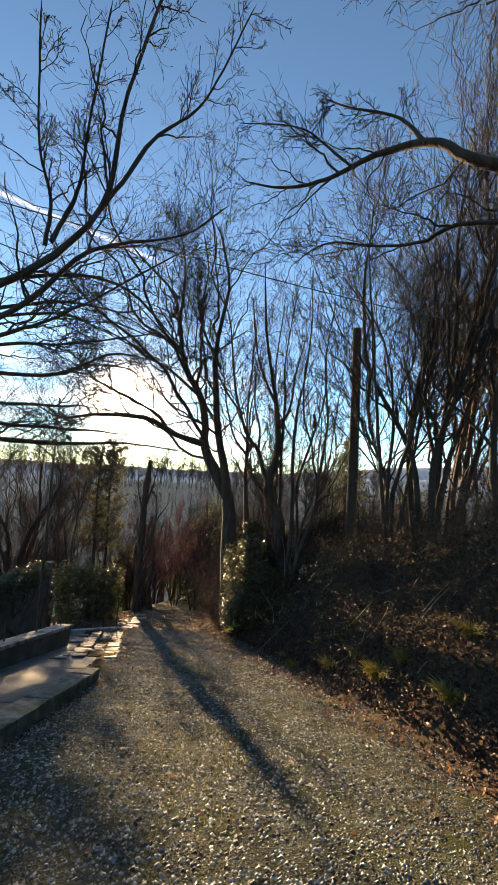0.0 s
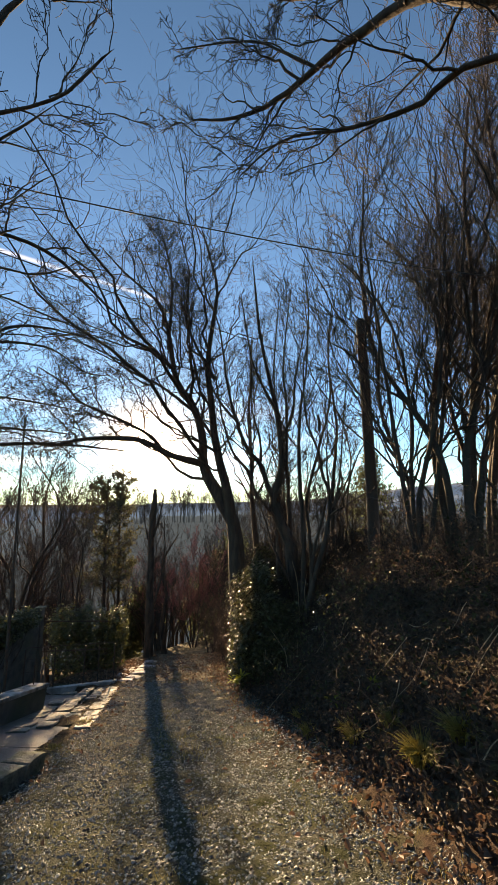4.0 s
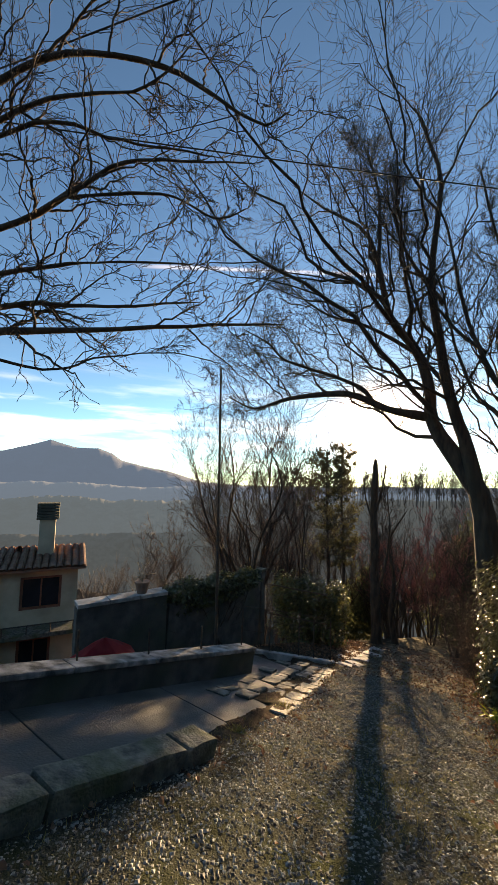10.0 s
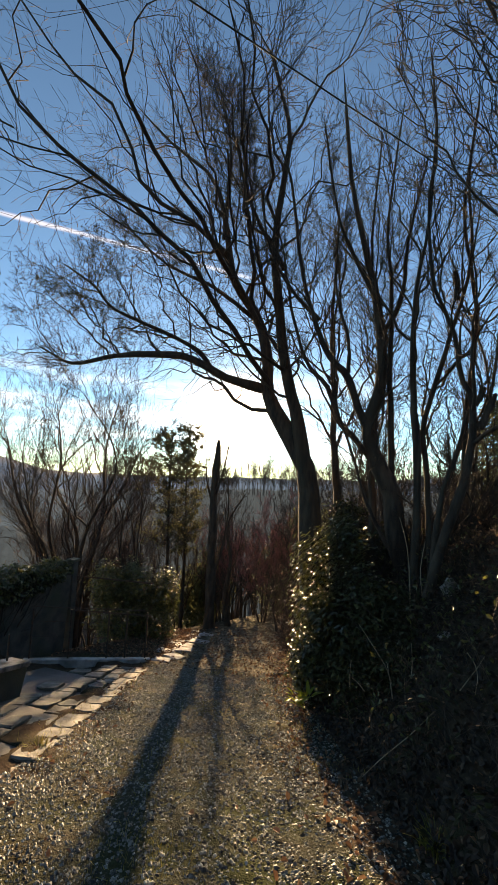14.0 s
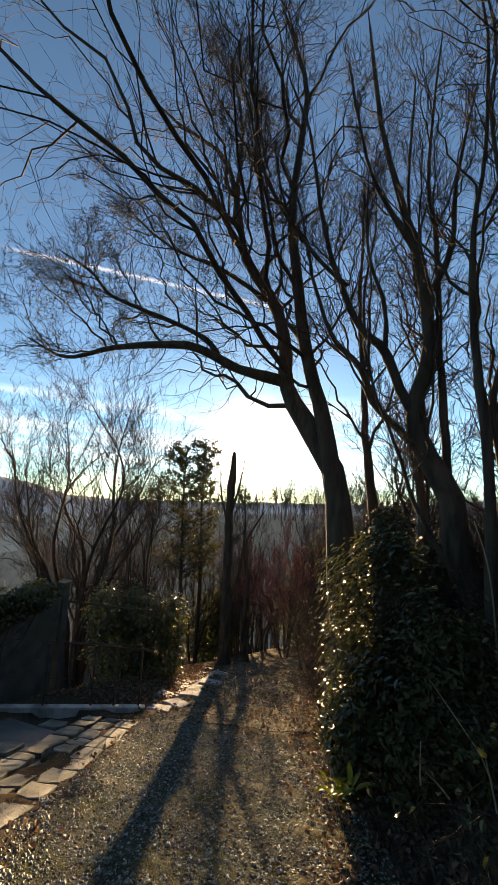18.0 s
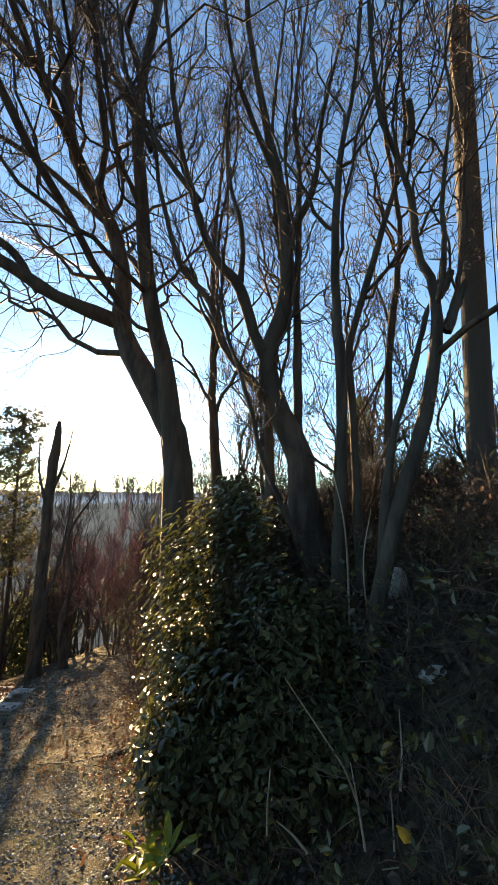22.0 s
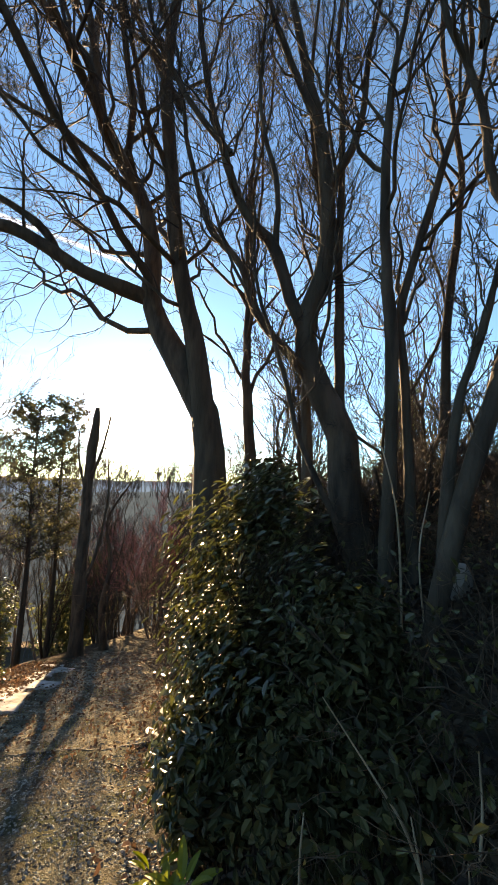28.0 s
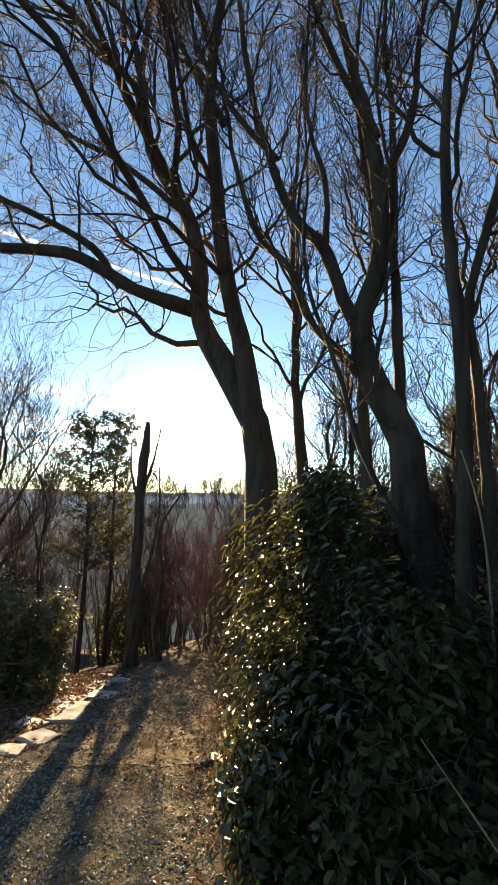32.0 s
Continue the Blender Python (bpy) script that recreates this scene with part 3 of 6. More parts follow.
def build_ground():
    xs = steps(-6.0, 6.0, 0.1, 4500)[:-1]
    xs = np.unique(np.concatenate([xs[(xs < -3.5) | (xs > 2.6)], np.arange(-3.5, 2.61, 0.03)]).round(3))
    ys = steps(-1.0, 22.0, 0.11, 4500)
    ys = np.unique(np.concatenate([ys[(ys < 1.2) | (ys > 15.2)], np.arange(1.2, 15.21, 0.033)]).round(3))
    X, Y = np.meshgrid(xs, ys)
    Z = height(X, Y)
    lane = smooth((X - gravel_left(Y) + 0.15) / 0.45) * smooth((edge_right(Y) - X + 0.05) / 0.5)
    fine = np.array([noise.noise(Vector((x * 3.1, y * 3.1, 0))) for x, y in zip(X.ravel(), Y.ravel())]).reshape(X.shape)
    lane = np.clip(lane + (fine * 0.9) * (lane > 0.02) * (lane < 0.98), 0, 1)
    Z += 0.05 * fine * (1 - lane) * (np.abs(X) < 30)
    rng = np.random.default_rng(90)
    grain = rng.normal(size=Z.shape)
    grain = grain + 0.5 * (np.roll(grain, 1, 0) + np.roll(grain, 1, 1))
    near = (X > -3.5) & (X < 2.6) & (Y > 1.2) & (Y < 15.2)
    coarse = np.array([noise.noise(Vector((x * 13, y * 13, 2))) for x, y in zip(X[near], Y[near])])
    Z += near * (0.0028 * grain + 0.012 * fine * lane)
    Z[near] += 0.004 * coarse
    ny, nx = X.shape
    i = np.arange(ny * nx).reshape(ny, nx)
    f = np.stack([i[:-1, :-1], i[:-1, 1:], i[1:, 1:], i[1:, :-1]], -1).reshape(-1, 4)
    me = array_mesh("ground", np.stack([X, Y, Z], -1).reshape(-1, 3), f, GROUND)
    at = me.attributes.new("lane", "FLOAT", "POINT")
    at.data.foreach_set("value", lane.ravel().astype(np.float32))
    cut = np.interp(X, [-3.3, -2.4, -1.6, -0.75], [12.45, 12.85, 13.05, 13.35])
    at = me.attributes.new("trodden", "FLOAT", "POINT")
    at.data.foreach_set("value", np.clip(0.85 * smooth((Y - cut + 0.05) / 0.12) + 0.5 * smooth((Y - 7.5) / 4) * (0.5 + fine), 0, 1).ravel().astype(np.float32))
    # darker, greener gravel tone, growing by a gradient towards the top of the lane
    at = me.attributes.new("mossy", "FLOAT", "POINT")
    at.data.foreach_set("value", np.clip(0.85 * smooth((8.5 - Y) / 4.5) * (0.85 + 0.8 * fine), 0, 1).ravel().astype(np.float32))
    tagged(new("ground", me), "gravel lane running downhill between a leafy bank and a drive", "ground", kind="structure")


build_ground()


def backdrop(name, label, mat, dist, profile, base, seed, rough):
    """A ridge of hills: a solid bank of land round part of the horizon, higher or lower by its profile of degrees."""
    az = np.radians(np.linspace(-95, 110, 1100))
    el = np.interp(np.degrees(az), [p[0] for p in profile], [p[1] for p in profile])
    el = el + rough * np.array([noise.noise(Vector((a * 6, seed, 0))) + 0.5 * noise.noise(Vector((a * 22, seed, 3))) + 0.25 * noise.noise(Vector((a * 70, seed, 5))) + 0.2 * noise.noise(Vector((a * 330, seed, 8))) for a in az])
    rows = []
    for k, s in ((1.0, 0.0), (1.04, 0.3), (1.08, 0.55), (1.12, 0.75), (1.16, 0.9), (1.2, 1.0), (1.5, 0.6)):
        zz = base + (dist * 1.2 * np.tan(np.radians(el)) - base) * s
        zz = zz + dist * 0.006 * np.array([noise.noise(Vector((a * 30, s * 4, seed))) for a in az]) * (0 < s < 1)
        rows.append(np.stack([-np.sin(az) * dist * k, np.cos(az) * dist * k, zz], 1))
    V = np.stack(rows)
    i = np.arange(V.shape[0] * V.shape[1]).reshape(V.shape[:2])
    f = np.stack([i[:-1, 1:], i[:-1, :-1], i[1:, :-1], i[1:, 1:]], -1).reshape(-1, 4)
    tagged(new(name, array_mesh(name, V.reshape(-1, 3), f, mat)), label, "hills", kind="structure")


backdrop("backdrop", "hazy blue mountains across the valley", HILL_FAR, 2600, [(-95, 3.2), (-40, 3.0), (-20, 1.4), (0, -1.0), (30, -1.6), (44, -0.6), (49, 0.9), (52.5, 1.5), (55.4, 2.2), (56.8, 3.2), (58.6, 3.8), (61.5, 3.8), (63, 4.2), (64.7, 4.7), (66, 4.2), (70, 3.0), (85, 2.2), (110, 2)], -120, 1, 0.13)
backdrop("backdrop", "wooded ridge across the valley, blue with glowing haze", HILL_MID, 1100, [(-95, 1.6), (-40, 1.0), (-15, -0.4), (20, -0.9), (50, -1.4), (70, -0.8), (110, -0.5)], -110, 7, 0.4)
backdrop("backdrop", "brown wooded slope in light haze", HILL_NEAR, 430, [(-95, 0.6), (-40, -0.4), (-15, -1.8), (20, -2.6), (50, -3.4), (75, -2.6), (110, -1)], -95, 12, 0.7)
backdrop("backdrop", "bare wood on the valley side below, glowing with haze", HILL_LOW, 170, [(-95, -1.0), (-40, -2.4), (-15, -2.0), (4, -2.2), (20, -2.6), (27, -4.0), (36, -6.5), (50, -8.0), (75, -7.0), (110, -4)], -62, 19, 0.45)


# ---- the drive, kerb, walls and fence beside the lane ----
def along(a, b, lift=0.0):
    """A pose at a whose x axis runs to b down the slope, and the length."""
    A, B = Vector((*a, float(plane(*a)) + lift)), Vector((*b, float(plane(*b)) + lift))
    d = (B - A).normalized()
    side = Vector((0, 0, 1)).cross(d).normalized()
    up = d.cross(side)
    return Matrix.Translation(A) @ Matrix((d, side, up)).transposed().to_4x4(), (B - A).length


def kerb():
    top = thing("kerb", "mossy concrete kerb of long rough blocks beside the lane", "kerb", kind="structure")
    rng = random.Random(4)
    y = -3.2
    while y < 6.3:
        ln = min(rng.uniform(1.15, 1.5), 6.35 - y)
        if ln < 0.25:
            break
        m, L = along((-2.34 + rng.uniform(-0.015, 0.015), y), (-2.34 + 0.012 * (y > 4), y + ln - 0.03))
        bm = bmesh.new()
        box(bm, (L / 2, 0, -0.03), (L, 0.34, 0.4), m, 0.035)
        bmesh.ops.subdivide_edges(bm, edges=[e for e in bm.edges if e.calc_length() > 0.3], cuts=4)
        for v in bm.verts:
            v.co += Vector((noise.noise(v.co * 5), noise.noise(v.co * 5 + Vector((9, 0, 0))), noise.noise(v.co * 6))) * 0.025
        part("kerb_block", bm, CONCRETE, top)
        y += ln
    return top


kerb()


def low_wall():
    top = thing("low_wall", "low dark retaining wall with a pale concrete coping", "wall", kind="structure")
    m, L = along((-4.22, 2.2), (-4.2, 9.5))
    m = m @ Matrix.Translation((0, 0, -0.18)) @ Matrix.Rotation(-0.18 / L, 4, "Y")
    bm = bmesh.new()
    box(bm, (L / 2, 0, -0.75), (L, 0.28, 2.3), m, 0.02)
    part("wall_body", bm, DARKWALL, top)
    n = 6
    for k in range(n):
        bm = bmesh.new()
        box(bm, (L * (k + 0.5) / n, 0.0, 0.44), (L / n - 0.012, 0.36, 0.07), m, 0.02)
        part("coping_stone", bm, COPING, top)
    for k in range(7):
        bm = bmesh.new()
        s = 0.5 + k * (L - 0.7) / 6
        rod(bm, m @ Vector((s, 0.05, 0.42)), m @ Vector((s, 0.05, 0.42)) + Vector((0, 0, 0.42)), 0.014)
        part("rail_post", bm, IRON, top)
    return top


low_wall()


def fence_kerb():
    top = thing("fence_kerb", "narrow concrete footing with thin rusted fence posts and wires", "fence", kind="structure")
    a, b = (-5.75, 11.2), (-3.85, 12.75)
    m, L = along(a, b, 0.0)
    bm = bmesh.new()
    box(bm, (L / 2, 0, -0.07), (L, 0.13, 0.3), m, 0.02)
    part("footing", bm, PALESTONE, top)
    posts = (0.1, 0.8, 1.55, L - 0.55, L - 0.12)
    for s in posts:
        bm = bmesh.new()
        p = m @ Vector((s, 0, 0.09))
        rod(bm, p, p + Vector((0.01, 0.01, 0.95)), 0.017)
        part("fence_post", bm, IRON, top)
    for h in (0.35, 0.65, 0.93):
        bm = bmesh.new()
        rod(bm, (m @ Vector((0.1, 0, 0.15))) + Vector((0, 0, h)), (m @ Vector((L - 0.12, 0, 0.15))) + Vector((0, 0, h)), 0.004 if h < 0.9 else 0.009)
        part("fence_rail", bm, IRON, top)
    return top


fence_kerb()


def drive():
    """The side drive: worn concrete slabs, and past the low wall a patch of rough stone paving."""
    top = thing("side_drive", "worn grey concrete drive with rough stone paving by the gate", "pavement", kind="structure")
    rng = random.Random(11)
    y = -3.0
    while y < 11.0:
        dy = rng.uniform(1.7, 2.3)
        x0 = -4.06 if y < 9.2 else -5.1
        x1 = -2.5 if y < 6.0 else float(edge_left(y + 1)) - 0.16
        m, L = along((x0, y), (x0, y + dy - 0.015))
        w = x1 - x0
        bm = bmesh.new()
        box(bm, (L / 2, -w / 2, -0.03), (L, w, 0.1), m, 0.01)
        part("concrete_slab", bm, SLAB, top)
        y += dy
    a, b = Vector((-2.42, 8.0, 0)), Vector((-3.5, 12.1, 0))
    run = (b - a).normalized()
    side = Vector((-run.y, run.x, 0))
    for row, (off, wide, chance) in enumerate(((0.0, 0.27, 0.95), (0.33, 0.24, 0.75), (0.64, 0.26, 0.5), (0.98, 0.3, 0.35))):
        s = rng.uniform(0, 0.2)
        while s < (b - a).length:
            ln = rng.uniform(0.28, 0.55) * (1 if row == 0 else 0.75)
            if rng.random() < chance:
                ring = [a + run * (s + u * ln + rng.uniform(-0.03, 0.03)) + side * (off + v * wide + rng.uniform(-0.03, 0.03)) for u, v in ((0, 0), (0.5, -0.05), (1, 0), (1.04, 0.5), (1, 1), (0.45, 1.06), (0, 1), (-0.05, 0.55))]
                mid = sum(ring, Vector()) / 8
                tilt = rng.uniform(-0.02, 0.02)
                bm = bmesh.new()
                rims = []
                for grow_to, lift in ((1.0, -0.09), (1.0, 0.004), (0.97, 0.012), (0.9, 0.016)):
                    rims.append([bm.verts.new((p.x, p.y, float(plane(p.x, p.y)) + lift + tilt * (p - mid).dot(run) + 0.006 * rng.uniform(-1, 1) * (lift > 0))) for p in [mid + (q - mid) * grow_to for q in ring]])
                for lo, hi in zip(rims[:-1], rims[1:]):
                    for k in range(8):
                        bm.faces.new((lo[k], lo[(k + 1) % 8], hi[(k + 1) % 8], hi[k]))
                bm.faces.new(rims[-1])
                part("paving_stone", bm, FLAG, top)
            s += ln * rng.uniform(1.04, 1.2)
    return top


drive()


def garden_wall():
    top = thing("garden_wall", "dark garden wall with a pale flat coping", "wall", kind="structure")
    a, b, z = Vector((-7.4, 7.8, 0)), Vector((-6.75, 9.65, 0)), -2.0
    d = (b - a).normalized()
    m = Matrix.Translation((a.x, a.y, z)) @ Matrix((d, Vector((0, 0, 1)).cross(d), Vector((0, 0, 1)))).transposed().to_4x4()
    L = (b - a).length
    bm = bmesh.new()
    box(bm, (L / 2, 0, -1.9), (L, 0.3, 3.7), m, 0.02)
    part("wall_body", bm, DARKWALL, top)
    a2, b2 = Vector((-6.75, 9.65, 0)), Vector((-6.86, 13.6, 0))
    d2 = (b2 - a2).normalized()
    m2 = Matrix.Translation((a2.x, a2.y, z)) @ Matrix((d2, Vector((0, 0, 1)).cross(d2), Vector((0, 0, 1)))).transposed().to_4x4() @ Matrix.Rotation(0.07, 4, "Y")
    bm = bmesh.new()
    box(bm, (2.02, 0, -2.15), (3.9, 0.26, 3.7), m2, 0.02)
    part("plain_wall", bm, DARKWALL, top)
    for k in range(3):
        bm = bmesh.new()
        box(bm, (L * (k + 0.5) / 3, 0, 0.0), (L / 3 - 0.01, 0.42, 0.08), m, 0.012)
        part("coping_stone", bm, PALESTONE, top)
    return top


garden_wall()


def flower_pot(at):
    top = thing("flower_pot", "weathered clay pot with a dry plant on the wall coping", "pot", at)
    bm = bmesh.new()
    rod(bm, (0, 0, 0), (0, 0, 0.22), 0.11, 0.16, 14)
    rod(bm, (0, 0, 0.22), (0, 0, 0.26), 0.175, 0.175, 14)
    part("pot", bm, TILE, top)
    rng = np.random.default_rng(3)
    P = np.array([curve([(0, 0, 0.2), rng.normal(size=3) * 0.06 + [0, 0, 0.4], rng.normal(size=3) * 0.13 + [0, 0, 0.55]], 6) for _ in range(14)])
    v, f = tubes([(P, np.full((14, 6), 0.006), 4)])
    part("plant", array_mesh("plant", v, f, DRYSTEM), parent=top)
    return top


flower_pot((-6.93, 9.12, -1.96))
shrub("ivy_hedge", "dark ivy hedge on the garden wall, sunlit along its top", "hedge", (-6.85, 11.6, -3.9),
      [((-6.75, 10.3, -2.15), (0.34, 0.8, 0.3)), ((-6.8, 11.6, -2.25), (0.34, 0.9, 0.3)), ((-6.85, 12.9, -2.35), (0.34, 0.7, 0.3)), ((-6.72, 11.5, -2.55), (0.24, 1.7, 0.22))], 7000, 0.075, IVY, 5, 28, 0.7, lift=(0, 0, 1.2))
shrub("ivy_hedge", "clipped ivy-covered fence hedge beyond the gate, sunlit on top", "hedge", (-6.0, 15.9, -5.0),
      [((-6.9, 15.4, -3.3), (0.6, 0.45, 0.72)), ((-6.1, 15.8, -3.35), (0.6, 0.45, 0.75)), ((-5.35, 16.2, -3.6), (0.5, 0.45, 0.75)), ((-6.6, 15.6, -4.4), (0.95, 0.45, 0.8)), ((-5.6, 16.1, -4.6), (0.7, 0.45, 0.8))], 11000, 0.08, IVY, 6, 16, 0.7, lift=(0, 0, 1.2))


def gate_post():
    top = thing("gate_post", "dark square gate post with a flat cap", "post", (-6.8, 13.7, -4.75))
    bm = bmesh.new()
    box(bm, (0, 0, 1.1), (0.18, 0.18, 2.8), bevel=0.015)
    part("shaft", bm, DARKWALL, top)
    bm = bmesh.new()
    box(bm, (0, 0, 2.52), (0.26, 0.26, 0.07), bevel=0.012)
    part("cap", bm, CONCRETE, top)
    bm = bmesh.new()
    rod(bm, (0.05, 0.05, 2.1), (1.7, 1.3, 1.75), 0.02)
    part("top_rail", bm, IRON, top)
    bm = bmesh.new()
    rod(bm, (0.05, 0.05, 1.2), (1.7, 1.3, 0.85), 0.02)
    part("lower_rail", bm, IRON, top)


gate_post()


def slim_pole():
    top = thing("slim_pole", "tall slim dark metal pole behind the hedge", "pole", (-4.72, 9.22, -4.55))
    bm = bmesh.new()
    rod(bm, (0, 0, 0), (0.02, -0.05, 4.0), 0.032, 0.03, 10)
    part("lower_tube", bm, IRON, top)
    bm = bmesh.new()
    rod(bm, (0.02, -0.05, 4.0), (0.03, -0.1, 7.5), 0.024, 0.02, 10)
    part("upper_tube", bm, IRON, top)
    bm = bmesh.new()
    rod(bm, (0.02, -0.05, 3.95), (0.02, -0.05, 4.08), 0.04, 0.04, 10)
    part("collar", bm, IRON, top)


slim_pole()


def canopy():
    top = thing("parasol", "closed-sided red canvas parasol below the low wall", "parasol", (-5.85, 7.5, -4.28))
    bm = bmesh.new()
    rod(bm, (0, 0, 0), (0, 0, 2.12), 0.025)
    part("pole", bm, IRON, top)
    n = 8
    for k in range(n):
        bm = bmesh.new()
        a0, a1 = 2 * math.pi * k / n, 2 * math.pi * (k + 1) / n
        apex = bm.verts.new((0, 0, 2.12))
        ring = []
        for s, zz in ((0.28, 1.98), (0.56, 1.8)):
            ring.append([bm.verts.new((math.cos(a) * s * q, math.sin(a) * s * q, zz)) for a, q in ((a0, 1), ((a0 + a1) / 2, 0.94), (a1, 1))])
        bm.faces.new((apex, ring[0][0], ring[0][1]))
        bm.faces.new((apex, ring[0][1], ring[0][2]))
        for j in (0, 1):
            bm.faces.new((ring[0][j], ring[1][j], ring[1][j + 1], ring[0][j + 1]))
        bmesh.ops.solidify(bm, geom=list(bm.faces), thickness=0.006)
        part("canvas_panel", bm, REDCLOTH, top)
    return top


canopy()


def house():
    """The house below the drive; its front looks up at the lane."""
    rz = 62.0
    at = (-15.3, 12.3, -8.15)
    top = thing("house", "cream plastered house with terracotta roof tiles and a brick-capped chimney", "house", at, rz=rz)
    W, D, E = 9.0, 3.6, 5.0                       # the front runs to -x from the corner
    wins = ((-1.35, 4.05, 1.5, 1.3), (-3.6, 3.85, 1.3, 0.95), (-6.3, 4.0, 1.2, 1.1), (-1.5, 1.25, 1.2, 2.1), (-3.7, 1.25, 1.2, 2.1))
    xs = sorted({0.0, -W} | {w[0] - w[2] / 2 for w in wins} | {w[0] + w[2] / 2 for w in wins})
    bm = bmesh.new()
    for x0, x1 in zip(xs[:-1], xs[1:]):
        xm, cuts = (x0 + x1) / 2, []
        for cx, cz, w, h in wins:
            if abs(xm - cx) < w / 2:
                cuts.append((cz - h / 2, cz + h / 2))
        z0 = -2.0
        for lo, hi in sorted(cuts) + [(E, E)]:
            if lo - z0 > 0.01:
                box(bm, (xm, 0.15, (z0 + lo) / 2), (x1 - x0, 0.3, lo - z0), bevel=0)
            z0 = hi
    bmesh.ops.remove_doubles(bm, verts=bm.verts, dist=0.0005)
    part("front_wall", bm, PLASTER, top)
    bm = bmesh.new()
    box(bm, (-0.15, D / 2 + 0.15, E / 2 - 1), (0.3, D - 0.3, E + 2), bevel=0.01)
    box(bm, (-W + 0.15, D / 2 + 0.15, E / 2 - 1), (0.3, D - 0.3, E + 2), bevel=0.01)
    box(bm, (-W / 2, D, E / 2 - 1), (W, 0.3, E + 2), bevel=0.01)
    part("rear_walls", bm, PLASTER, top)
    for cx, cz, w, h in wins:
        bm = bmesh.new()
        for sx, sz, ww, hh in ((-w / 2 + 0.05, 0, 0.1, h), (w / 2 - 0.05, 0, 0.1, h), (0, h / 2 - 0.05, w - 0.2, 0.1), (0, -h / 2 + 0.05, w - 0.2, 0.1), (0, 0, 0.06, h - 0.2)):
            box(bm, (cx + sx, 0.1, cz + sz), (ww, 0.08, hh), bevel=0.006)
        win = part("window", bm, FRAMEWOOD, top, "reddish wooden window frame")
        bm = bmesh.new()
        box(bm, (cx, 0.13, cz), (w - 0.2, 0.02, h - 0.2), bevel=0)
        part("pane", bm, DARKGLASS, win)
    bm = bmesh.new()
    box(bm, (-W / 2, -0.55, 2.75), (W, 1.1, 0.16), bevel=0.01)
    balcony = part("balcony", bm, CONCRETE, top)
    bm = bmesh.new()
    for k in range(12):
        rod(bm, (-W + 0.1 + k * (W - 0.2) / 11, -1.05, 2.83), (-W + 0.1 + k * (W - 0.2) / 11, -1.05, 3.15), 0.02)
    rod(bm, (-W + 0.1, -1.05, 3.15), (-0.1, -1.05, 3.15), 0.025)
    part("balcony_rail", bm, IRON, balcony)
    slope = math.atan2(0.5, D / 2 + 0.45)
    for side in (0, 1):
        bm = bmesh.new()
        m = Matrix.Translation((-W / 2, -0.45 if side == 0 else D + 0.45, E - 0.02)) @ (pose(0, 0, 0, 0, 0, 0) if side == 0 else pose(0, 0, 0, 0, 0, 180)) @ Matrix.Rotation(slope, 4, "X")
        run = (D / 2 + 0.45) / math.cos(slope)
        box(bm, (0, run / 2, 0.05), (W + 0.6, run, 0.1), m, 0.005)
        roof = part("roof", bm, TILE, top)
        cols, rows = 34, 4
        base = None
        for i in range(cols):
            for j in range(rows if side == 0 else 2):
                if base is None:
                    bm = bmesh.new()
                    w, ln = (W + 0.6) / cols, run / rows
                    V = [[bm.verts.new((math.cos(a) * w * 0.52 * s, yy * ln, math.sin(a) * w * 0.42 * s)) for a in [math.pi * q / 5 for q in range(6)]] for yy, s in ((-0.08, 1.0), (1.05, 0.86))]
                    for q in range(5):
                        bm.faces.new((V[0][q], V[0][q + 1], V[1][q + 1], V[1][q]))
                    bmesh.ops.solidify(bm, geom=list(bm.faces), thickness=0.015)
                    ob = part("roof_tile", bm, TILE, roof)
                    base = ob.data
                else:
                    ob = part("roof_tile", base, None, roof)
                ob.matrix_local = m @ Matrix.Translation((-(W + 0.6) / 2 + (i + 0.5) * (W + 0.6) / cols, j * run / rows, 0.11))
    bm = bmesh.new()
    box(bm, (-1.3, 1.1, E + 0.85), (0.62, 0.62, 2.1), bevel=0.01)
    ch = part("chimney", bm, PLASTER, top)
    for k in range(6):
        bm = bmesh.new()
        box(bm, (-1.3, 1.1, E + 1.96 + k * 0.12), (0.86, 0.86, 0.095), bevel=0.01)
        part("chimney_cowl_slat", bm, DARKWALL, ch)
    for k in range(3):
        bm = bmesh.new()
        box(bm, (-1.5 + 0.2 * k, 1.1, E + 2.25), (0.16, 0.7, 0.68), bevel=0)
        part("chimney_core", bm, DARKWALL, ch)
    return top


house()


def barrel():
    top = thing("barrel", "blue plastic barrel standing on the terrace below", "barrel", (-9.4, 6.9, -5.25))
    bm = bmesh.new()
    for z0, z1, r0, r1 in ((0, 0.1, 0.26, 0.29), (0.1, 0.8, 0.29, 0.29), (0.8, 0.9, 0.29, 0.26)):
        rod(bm, (0, 0, z0), (0, 0, z1), r0, r1, 18)
    part("body", bm, BLUE, top)
    bm = bmesh.new()
    rod(bm, (0, 0, 0.9), (0, 0, 0.94), 0.25, 0.25, 18)
    part("lid", bm, BLUE, top)


barrel()


